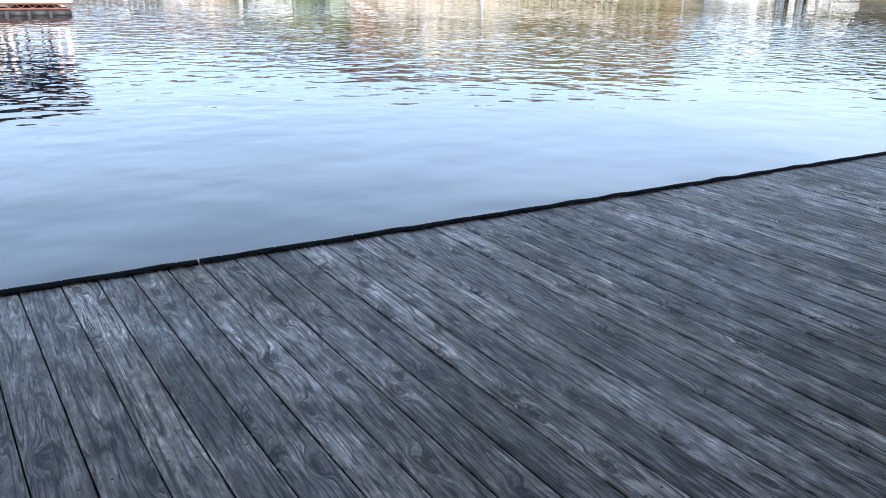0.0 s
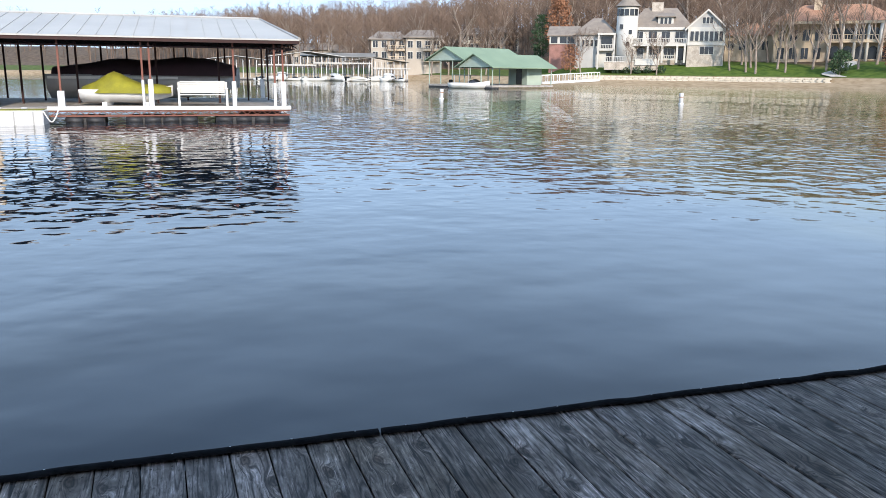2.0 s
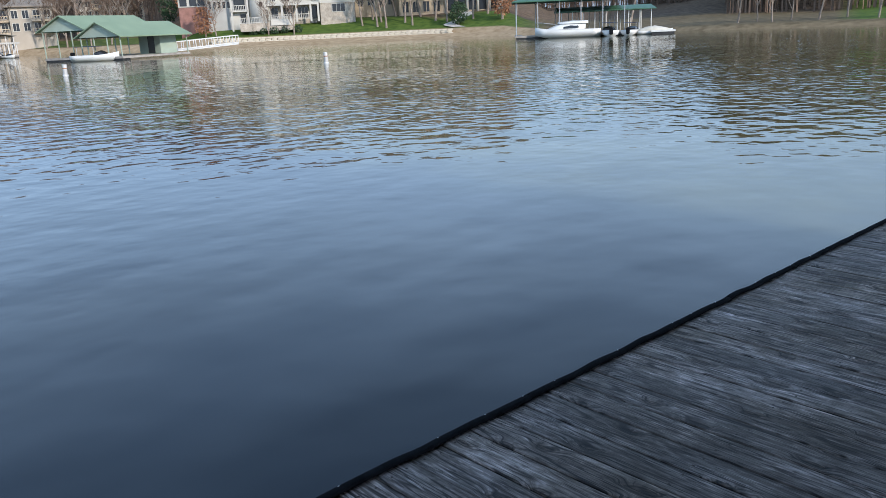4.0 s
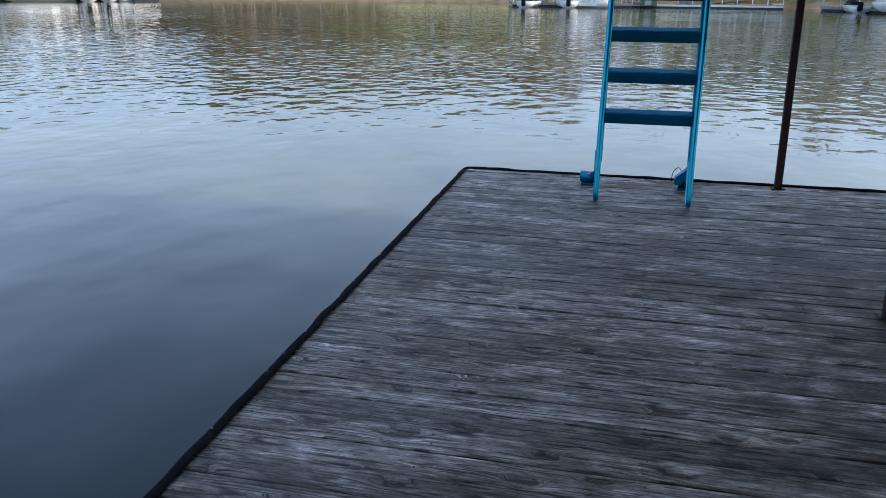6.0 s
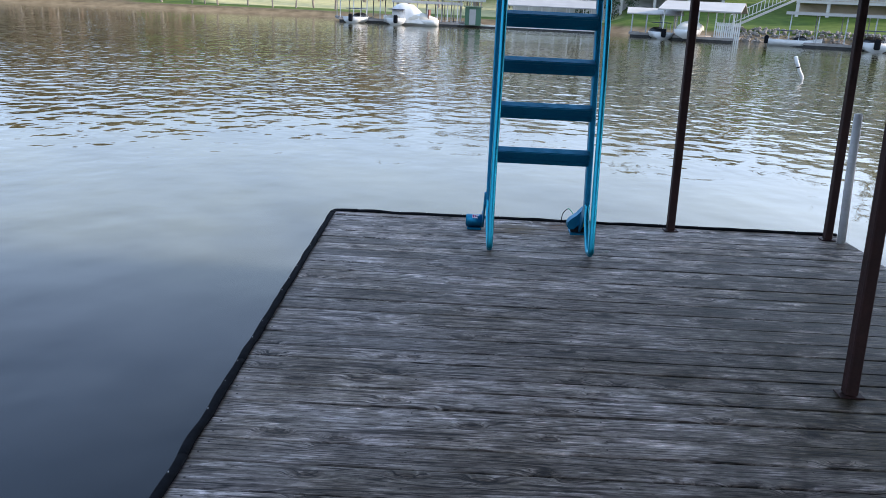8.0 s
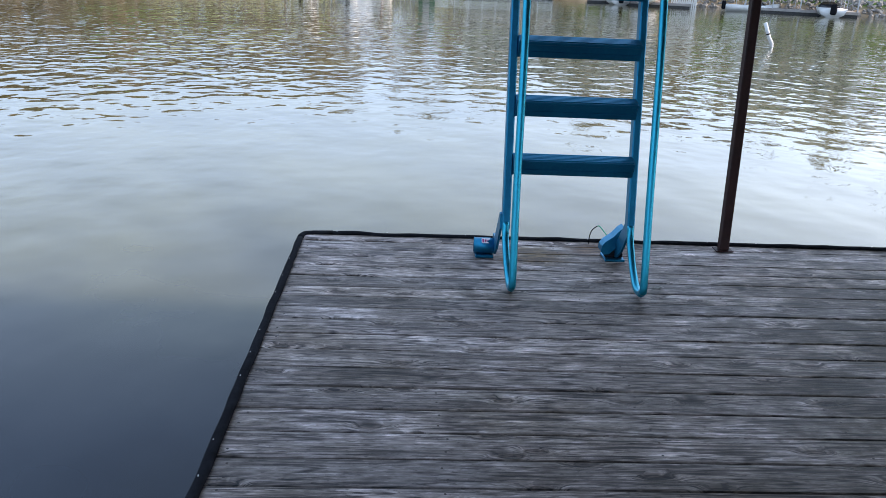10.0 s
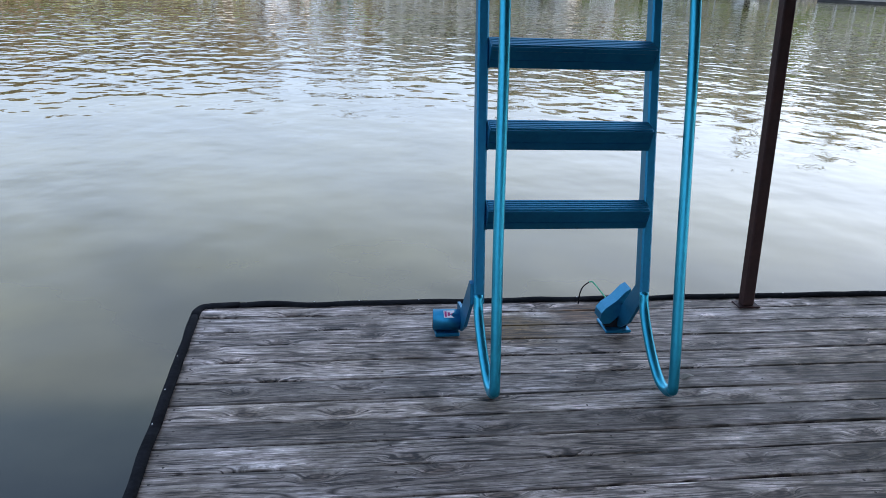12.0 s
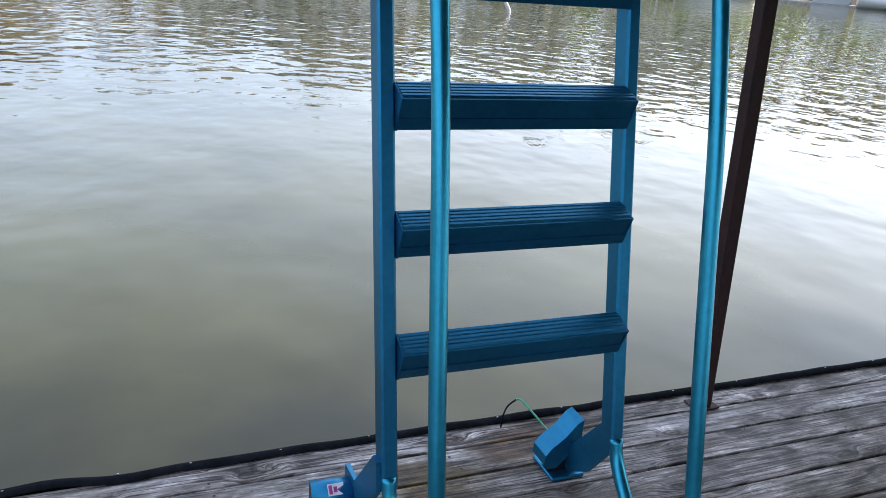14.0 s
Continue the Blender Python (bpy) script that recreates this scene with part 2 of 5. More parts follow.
    bp.inputs["Strength"].default_value, bp.inputs["Distance"].default_value = 0.9, 0.005
    l.new(math2("SUBTRACT", both, math2("MULTIPLY", math2("MULTIPLY", heart.outputs["Result"], some), 0.25)), bp.inputs["Height"])
    l.new(bp.outputs["Normal"], p.inputs["Normal"])
    return m


def lake_water():
    """Murky lake water: calm beside the dock, wind ripples farther out."""
    m, n, l, p = material("lake_water", 0.004, 0.0, 0.5)
    p.inputs["IOR"].default_value = 1.33
    geo = n.new("ShaderNodeNewGeometry")
    murk = n.new("ShaderNodeTexNoise")
    murk.inputs["Scale"].default_value, murk.inputs["Detail"].default_value = 0.5, 5
    l.new(geo.outputs["Position"], murk.inputs["Vector"])
    mc = ramp_node(n, [(0.35, (0.048, 0.046, 0.012)), (0.65, (0.088, 0.084, 0.032))])
    l.new(murk.outputs["Fac"], mc.inputs["Fac"])
    deep = ramp_node(n, [(0.35, (0.006, 0.010, 0.016)), (0.65, (0.013, 0.020, 0.030))])
    l.new(murk.outputs["Fac"], deep.inputs["Fac"])
    where = n.new("ShaderNodeSeparateXYZ")
    l.new(geo.outputs["Position"], where.inputs["Vector"])
    drift = n.new("ShaderNodeMath")
    drift.operation = "MULTIPLY_ADD"
    drift.inputs[1].default_value = 3.0
    l.new(murk.outputs["Fac"], drift.inputs[0])
    l.new(where.outputs["Y"], drift.inputs[2])
    silt = n.new("ShaderNodeMapRange")
    silt.interpolation_type = "SMOOTHSTEP"
    silt.inputs["From Min"].default_value, silt.inputs["From Max"].default_value = 0.0, 4.0
    l.new(drift.outputs["Value"], silt.inputs["Value"])
    body = n.new("ShaderNodeMix")
    body.data_type = "RGBA"
    l.new(silt.outputs["Result"], body.inputs["Factor"])
    l.new(deep.outputs["Color"], body.inputs["A"])
    l.new(mc.outputs["Color"], body.inputs["B"])
    l.new(body.outputs["Result"], p.inputs["Base Color"])

    def waves(scale, stretch, turn, detail):
        rot = n.new("ShaderNodeVectorRotate")
        rot.rotation_type = "Z_AXIS"
        rot.inputs["Angle"].default_value = radians(turn)
        mp = n.new("ShaderNodeMapping")
        mp.inputs["Scale"].default_value = (scale * stretch, scale, scale)
        t = n.new("ShaderNodeTexNoise")
        t.inputs["Scale"].default_value, t.inputs["Detail"].default_value, t.inputs["Roughness"].default_value = 1.0, detail, 0.4
        l.new(geo.outputs["Position"], rot.inputs["Vector"])
        l.new(rot.outputs["Vector"], mp.inputs["Vector"])
        l.new(mp.outputs["Vector"], t.inputs["Vector"])
        return t
    swell = waves(0.8, 1.4, -12, 1.5)
    chop = waves(2.0, 1.2, 8, 1.5)
    ripple = waves(4.2, 1.2, 31, 1)
    gust = waves(0.05, 1.6, 20, 3)

    def ranged(source, x0, x1, y0, y1):
        r = n.new("ShaderNodeMapRange")
        r.interpolation_type = "SMOOTHSTEP"
        for key, v in zip(("From Min", "From Max", "To Min", "To Max"), (x0, x1, y0, y1)):
            r.inputs[key].default_value = v
        l.new(source, r.inputs["Value"])
        return r.outputs["Result"]

    def product(a, b):
        q = n.new("ShaderNodeMath")
        q.operation = "MULTIPLY"
        l.new(a, q.inputs[0])
        l.new(b, q.inputs[1])
        return q.outputs["Value"]
    # calm in the lee of the dock, ruffled in the open, calmer again under the far banks
    sep = n.new("ShaderNodeVectorMath")
    sep.operation = "DISTANCE"
    sep.inputs[1].default_value = (1.5, -4.0, -0.5)
    l.new(geo.outputs["Position"], sep.inputs[0])
    lee = ranged(sep.outputs["Value"], 4.5, 15.0, 0.09, 1.0)
    bank = ranged(sep.outputs["Value"], 28.0, 85.0, 1.0, 0.45)
    amp = product(product(lee, bank), ranged(gust.outputs["Fac"], 0.35, 0.65, 0.6, 1.1))
    last = None
    for tex, scale, deep_by in ((product(chop.outputs["Fac"], amp), 1.0, 0.032), (product(ripple.outputs["Fac"], amp), 1.0, 0.006), (swell.outputs["Fac"], 1.0, 0.020)):
        bmp = n.new("ShaderNodeBump")
        bmp.inputs["Strength"].default_value, bmp.inputs["Distance"].default_value = scale, deep_by
        l.new(tex, bmp.inputs["Height"])
        if last is not None:
            l.new(last, bmp.inputs["Normal"])
        last = bmp.outputs["Normal"]
    l.new(last, p.inputs["Normal"])
    return m


WOOD = deck_wood()
WATER = lake_water()
RUBBER = worn("black_rubber", (0.006, 0.0065, 0.008), (0.016, 0.017, 0.02), 14, 0.95, 0, 0.3, 60.0, 0.03)
BLUE = worn("blue_anodised_aluminium", (0.0004, 0.135, 0.25), (0.0008, 0.19, 0.33), 5, 0.42, 0.85, 0.05)
BLUE_TUBE = worn("blue_anodised_tube", (0.001, 0.23, 0.34), (0.002, 0.32, 0.45), 5, 0.3, 0.85, 0.03)
BROWN_STEEL = worn("brown_painted_steel", (0.019, 0.007, 0.0065), (0.040, 0.014, 0.012), 9, 0.6, 0, 0.2, 60.0, 0.25)
WHITE_PVC = worn("white_pvc", (0.44, 0.44, 0.44), (0.62, 0.62, 0.62), 5, 0.4)
DARK = worn("dark_treated_timber", (0.012, 0.011, 0.010), (0.03, 0.027, 0.024), 4, 0.9)
FLOAT_BLACK = worn("black_plastic_float", (0.012, 0.012, 0.013), (0.04, 0.04, 0.042), 3, 0.6)
LINING = worn("dark_brown_boarding", (0.030, 0.021, 0.012), (0.065, 0.047, 0.028), 2, 0.9)
NAIL = worn("rusty_nail", (0.012, 0.009, 0.008), (0.05, 0.03, 0.02), 40, 0.7)
WHITE = worn("white_paint", (0.54, 0.53, 0.50), (0.70, 0.69, 0.66), 1.5, 0.6)
RED_STEEL = worn("rust_red_steel", (0.11, 0.038, 0.027), (0.20, 0.075, 0.05), 3, 0.7)
ROOF_WHITE = worn("white_metal_roof", (0.35, 0.335, 0.31), (0.43, 0.415, 0.385), 0.6, 0.6)
ROOF_GREY = worn("grey_metal_roof", (0.26, 0.26, 0.25), (0.36, 0.355, 0.34), 0.7, 0.6)
MAROON = worn("dark_maroon_canvas", (0.022, 0.010, 0.014), (0.05, 0.022, 0.03), 2, 0.85)
YELLOW = worn("lime_yellow_canvas", (0.15, 0.145, 0.008), (0.26, 0.25, 0.018), 3, 0.8)
GREEN_ROOF = worn("pale_green_metal_roof", (0.165, 0.225, 0.145), (0.215, 0.28, 0.185), 0.5, 0.7)
GREEN_WALL = worn("grey_green_siding", (0.28, 0.34, 0.28), (0.36, 0.42, 0.35), 0.8, 0.7)
DKGREEN_ROOF = worn("dark_green_metal_roof", (0.032, 0.095, 0.055), (0.05, 0.135, 0.08), 0.5, 0.5)
SHINGLE = worn("brown_grey_shingles", (0.17, 0.14, 0.115), (0.26, 0.22, 0.18), 0.9, 0.9, 0, 0.4, 12)
TILE = worn("orange_clay_tile", (0.30, 0.15, 0.09), (0.42, 0.23, 0.14), 0.9, 0.85, 0, 0.4, 12)
SIDING_WHITE = worn("white_siding", (0.43, 0.41, 0.37), (0.55, 0.53, 0.48), 0.4, 0.7)
SIDING_GREY = worn("pale_grey_siding", (0.33, 0.325, 0.315), (0.43, 0.425, 0.41), 0.4, 0.75)
STONE = worn("tan_field_stone", (0.26, 0.22, 0.18), (0.50, 0.44, 0.37), 1.4, 0.9, 0, 0.5, 6)
STUCCO = worn("cream_stucco", (0.42, 0.33, 0.23), (0.56, 0.46, 0.34), 0.5, 0.85)
BRICK = worn("red_brown_brick", (0.20, 0.10, 0.08), (0.33, 0.17, 0.14), 1.2, 0.9, 0, 0.4, 9)
LIMESTONE = worn("pale_limestone_block", (0.40, 0.35, 0.27), (0.58, 0.52, 0.42), 1.6, 0.9, 0, 0.5, 8)
GLASS_DARK = worn("dark_window_glass", (0.012, 0.014, 0.017), (0.03, 0.033, 0.038), 0.6, 0.08)
BARK = worn("pale_brown_bark", (0.16, 0.125, 0.10), (0.34, 0.28, 0.23), 1.2, 0.9, 0, 0.3, 9)
TWIG = worn("brown_grey_twigs", (0.10, 0.066, 0.046), (0.20, 0.14, 0.10), 0.2, 0.95, 0, 0)
WOODS = worn("far_bare_woods", (0.112, 0.076, 0.056), (0.225, 0.162, 0.122), 0.06, 0.95, 0, 0, 0.5, 0.2)
ALUMINIUM = worn("dull_aluminium", (0.36, 0.37, 0.38), (0.5, 0.51, 0.52), 2, 0.45, 0.6)
CONCRETE = worn("pale_concrete", (0.42, 0.39, 0.35), (0.56, 0.53, 0.48), 0.8, 0.9)
GEL_WHITE = worn("white_gelcoat", (0.58, 0.58, 0.57), (0.68, 0.68, 0.66), 0.7, 0.3)
NAVY = worn("navy_canvas", (0.012, 0.02, 0.05), (0.03, 0.045, 0.09), 2, 0.8)
TAN_CANVAS = worn("tan_canvas", (0.40, 0.37, 0.31), (0.55, 0.52, 0.45), 1.5, 0.85)
PLANK_GREY = worn("grey_dock_boards", (0.22, 0.20, 0.18), (0.38, 0.35, 0.32), 1.5, 0.85)
EVERGREEN = worn("dark_evergreen", (0.02, 0.045, 0.02), (0.05, 0.09, 0.035), 1.0, 0.9)
RUSSET = worn("russet_leaves", (0.20, 0.09, 0.045), (0.36, 0.17, 0.09), 1.0, 0.95)
LABEL = worn("sticker_white", (0.6, 0.55, 0.58), (0.8, 0.76, 0.78), 30, 0.5)
PINK = worn("sticker_ink", (0.35, 0.03, 0.12), (0.5, 0.06, 0.2), 30, 0.5)
GREEN_WIRE = worn("green_wire", (0.02, 0.28, 0.14), (0.04, 0.4, 0.2), 20, 0.5)
YELLOW_TAPE = worn("yellow_plastic", (0.5, 0.42, 0.02), (0.65, 0.55, 0.04), 20, 0.5)
LEAF_DRY = worn("pale_dry_leaf", (0.35, 0.32, 0.28), (0.55, 0.52, 0.47), 30, 0.8)

# ---- building helpers ----
def mesh_of(bm, name, mat, smooth=False):
    me = bpy.data.meshes.new(name)
    bmesh.ops.recalc_face_normals(bm, faces=bm.faces)
    bm.to_mesh(me)
    bm.free()
    me.materials.append(mat)
    if smooth:
        for f in me.polygons:
            f.use_smooth = True
    return me


LAST = [None]


def part(name, bm, mat, parent, label="", smooth=False):
    ob = new(name, mesh_of(bm, name, mat, smooth))
    if parent is not None:
        ob.parent = parent
    if label:
        ob["label"] = label
    LAST[0] = ob
    return ob


def thing(name, label, category, m=None, group="", kind=""):
    ob = new(name)
    ob.empty_display_size = 0.2
    if m is not None:
        ob.matrix_world = m
    return tagged(ob, label, category, group, kind)


def add_box(bm, lo, hi, bevel=0.0, m=None):
    """An upright box between two corners, with bevelled edges if asked."""
    x0, y0, z0 = lo
    x1, y1, z1 = hi
    v = [bm.verts.new(c) for c in ((x0, y0, z0), (x1, y0, z0), (x1, y1, z0), (x0, y1, z0), (x0, y0, z1), (x1, y0, z1), (x1, y1, z1), (x0, y1, z1))]
    fs = [bm.faces.new([v[k] for k in q]) for q in ((0, 3, 2, 1), (4, 5, 6, 7), (0, 1, 5, 4), (1, 2, 6, 5), (2, 3, 7, 6), (3, 0, 4, 7))]
    if bevel:
        es = list({e for f in fs for e in f.edges})
        got = bmesh.ops.bevel(bm, geom=es, offset=bevel, segments=1, affect="EDGES")
        v = list({w for f in got["faces"] for w in f.verts} | {w for w in v if w.is_valid})
    if m is not None:
        bmesh.ops.transform(bm, matrix=m, verts=[w for w in v if w.is_valid])
    return bm


def box(lo, hi, bevel=0.0):
    return add_box(bmesh.new(), lo, hi, bevel)


def add_prism(bm, poly, a, b, axis="y"):
    """A flat polygon (two coordinates) pulled from a to b along an axis."""
    def at(u, w, s):
        return {"x": (s, u, w), "y": (u, s, w), "z": (u, w, s)}[axis]
    lo = [bm.verts.new(at(u, w, a)) for u, w in poly]
    hi = [bm.verts.new(at(u, w, b)) for u, w in poly]
    bm.faces.new(lo)
    bm.faces.new(hi[::-1])
    for k in range(len(poly)):
        j = (k + 1) % len(poly)
        bm.faces.new((lo[k], lo[j], hi[j], hi[k]))
    return bm


def add_tube(bm, points, radius, sides=8, taper=None, cap=True):
    """A round bar along a line of points."""
    pts = [Vector(p) for p in points]
    rings = []
    up = Vector((0, 0, 1))
    side = None
    for k, p in enumerate(pts):
        d = (pts[min(k + 1, len(pts) - 1)] - pts[max(k - 1, 0)]).normalized()
        if side is None:
            side = d.cross(up)
            if side.length < 0.05:
                side = d.cross(Vector((1, 0, 0)))
        side = (side - d * side.dot(d)).normalized()
        other = d.cross(side)
        r = radius if taper is None else radius + (taper - radius) * k / max(len(pts) - 1, 1)
        rings.append([bm.verts.new(p + side * (r * math.cos(2 * math.pi * q / sides)) + other * (r * math.sin(2 * math.pi * q / sides))) for q in range(sides)])
    for a, b in zip(rings, rings[1:]):
        for q in range(sides):
            bm.faces.new((a[q], a[(q + 1) % sides], b[(q + 1) % sides], b[q]))
    if cap:
        bm.faces.new(rings[0][::-1])
        bm.faces.new(rings[-1])
    return bm


def tube(points, radius, sides=8, taper=None):
    return add_tube(bmesh.new(), points, radius, sides, taper)


def arc(points, n=6):
    """Rounds a line of points with a Catmull-Rom curve."""
    p = [Vector(q) for q in points]
    p = [p[0] * 2 - p[1], *p, p[-1] * 2 - p[-2]]
    out = []
    for a, b, c, d in zip(p, p[1:], p[2:], p[3:]):
        for k in range(n):
            t = k / n
            out.append(0.5 * ((2 * b) + (c - a) * t + (2 * a - 5 * b + 4 * c - d) * t * t + (3 * b - a - 3 * c + d) * t ** 3))
    return out + [p[-2]]


def lerp_table(table, v):
    for (a, fa), (b, fb) in zip(table, table[1:]):
        if v <= b:
            t = (v - a) / (b - a)
            t = min(max(t, 0), 1)
            return fa + (fb - fa) * t
    return table[-1][1]


WATER_Z = -0.5
# ---- water and land ----
bm = bmesh.new()
bmesh.ops.create_grid(bm, x_segments=8, y_segments=8, size=420)
bmesh.ops.translate(bm, verts=bm.verts, vec=(-20, 0, WATER_Z))
tagged(part("water", bm, WATER, None), "murky lake water, calm by the dock and rippled farther out", "water", kind="structure")

CENTRE = (2.0, -7.0)
SHORE = [(0, 100), (43, 83), (50, 85), (57, 80), (66, 81), (75, 83), (82, 88), (90, 92), (100, 98), (110, 98), (119, 102), (127, 114), (134, 127),
         (138, 131), (145, 134), (153, 137), (158, 150), (165, 172), (175, 185), (181, 230), (195, 240), (215, 240), (260, 200), (300, 150), (340, 110), (360, 100)]
HILL = [(0, 6), (43, 8), (60, 10), (90, 10), (105, 9), (119, 7), (125, 2), (131, 2), (138, 8), (152, 15), (159, 13), (165, 10), (175, 6), (185, 5), (200, 5), (260, 8), (360, 6)]


def shore_radius(b):
    return lerp_table(SHORE, b % 360)


def land_height(b, s):
    """Height of the land at a bearing, s metres behind the waterline."""
    if s < 0:
        return WATER_Z + max(s * 0.12, -1.5)
    b = b % 360
    hill = lerp_table(HILL, b)
    if 133 < b < 156:
        low = lerp_table([(0, WATER_Z), (4, 0.1), (5.0, 0.2), (6.2, 0.85), (9, 1.2), (17, 3.2), (40, 5.2), (90, 7)], s)
    elif b <= 80:
        low = lerp_table([(0, WATER_Z), (2.5, 0.55), (8, 1.1), (30, 4.8), (60, 7), (90, 8)], s)
    elif b < 131:
        low = lerp_table([(0, WATER_Z), (2, 0.05), (10, 0.35), (40, 1.6), (90, 3)], s)
    else:
        low = lerp_table([(0, WATER_Z), (3, 0.3), (20, 1.8), (50, 4.0), (90, 5.5)], s)
    return low + max(0, s - 40) / (max(0, s - 40) + 90) * hill * 1.5


def land_point(b, s):
    r = shore_radius(b) + s
    return Vector((CENTRE[0] + r * math.cos(radians(b)), CENTRE[1] + r * math.sin(radians(b)), land_height(b, s)))


def land_material():
    """Beach sand at the water, lawn behind it, leaf litter up the hill: told apart by height and slow noise."""
    m, n, l, p = material("shore_land", 0.95, 0, 0.2)
    geo = n.new("ShaderNodeNewGeometry")
    att = n.new("ShaderNodeAttribute")
    att.attribute_name = "cover"
    sep = n.new("ShaderNodeSeparateColor")
    l.new(att.outputs["Color"], sep.inputs["Color"])
    fine = n.new("ShaderNodeTexNoise")
    fine.inputs["Scale"].default_value, fine.inputs["Detail"].default_value = 0.9, 6
    l.new(geo.outputs["Position"], fine.inputs["Vector"])
    def two(d, c):
        r = ramp_node(n, [(0.3, d), (0.7, c)])
        l.new(fine.outputs["Fac"], r.inputs["Fac"])
        return r.outputs["Color"]
    litter = two((0.075, 0.050, 0.032), (0.17, 0.12, 0.08))
    grass = two((0.040, 0.078, 0.010), (0.095, 0.140, 0.022))
    sand = two((0.25, 0.175, 0.10), (0.40, 0.30, 0.19))
    straw = two((0.36, 0.34, 0.16), (0.50, 0.46, 0.24))
    last = litter
    for key, col in (("Red", grass), ("Green", sand), ("Blue", straw)):
        mx = n.new("ShaderNodeMix")
        mx.data_type = "RGBA"
        l.new(sep.outputs[key], mx.inputs["Factor"])
        l.new(last, mx.inputs["A"])
        l.new(col, mx.inputs["B"])
        last = mx.outputs["Result"]
    l.new(last, p.inputs["Base Color"])
    return m


def cover(b, s):
    """Share of lawn, sand and dry straw-coloured grass."""
    b = b % 360
    grass = sand = straw = 0.0
    if 133 < b < 157:
        sand = 1.0 if s < 6.5 else 0.0
        grass = 1.0 if 6 <= s < lerp_table([(133, 22), (138, 16), (146, 26), (157, 20)], b) else 0.0
    elif b <= 80:
        sand = 0.7 if s < 2 else 0
        grass = 1.0 if 2 <= s < 60 else 0
    elif b < 131:
        sand = 0.25 if s < 1.5 else 0.0
        grass = 1.0 if 3 < s < 60 and b < 112 else (0.15 if s < 40 else 0)
        straw = 1.0 if b < 107 and 9 < s < 48 else 0.0
    else:
        sand = 1.0 if s < 6 else 0.0
        grass = 0.8 if 6 < s < 22 else 0.0
    return grass, sand, straw


def build_land():
    steps = [-60, -14, -5, -1, 0, 1, 2, 2.5, 3, 4, 5, 6, 6.4, 8, 10, 13, 16, 19, 22, 26, 32, 40, 48, 60, 72, 90, 120, 160, 220, 300, 420, 700, 1500, 3800]
    bearings = [k * 1.5 for k in range(240)]
    verts, cols, faces = [], [], []
    for b in bearings:
        for s in steps:
            q = land_point(b, s) if s > -60 else Vector((CENTRE[0] + 12 * math.cos(radians(b)), CENTRE[1] + 12 * math.sin(radians(b)), -2.3))
            if s > 12:
                q.z += 0.5 * noise.noise(q * 0.05) * min(1, s / 60) * 2
            verts.append(q)
            cols.append(cover(b, s))
    k = len(steps)
    for i in range(len(bearings)):
        j = (i + 1) % len(bearings)
        for r in range(k - 1):
            faces.append((i * k + r, i * k + r + 1, j * k + r + 1, j * k + r))
    faces.append(tuple(i * k for i in range(len(bearings)))[::-1])
    me = bpy.data.meshes.new("ground")
    me.from_pydata(verts, [], faces)
    at = me.color_attributes.new("cover", "FLOAT_COLOR", "POINT")
    for q, c in enumerate(cols):
        at.data[q].color = (*c, 1)
    me.materials.append(land_material())
    for f in me.polygons:
        f.use_smooth = True
    tagged(new("ground", me), "lake bed, sandy beach, green lawn and leaf-covered hillside", "ground", kind="structure")


build_land()

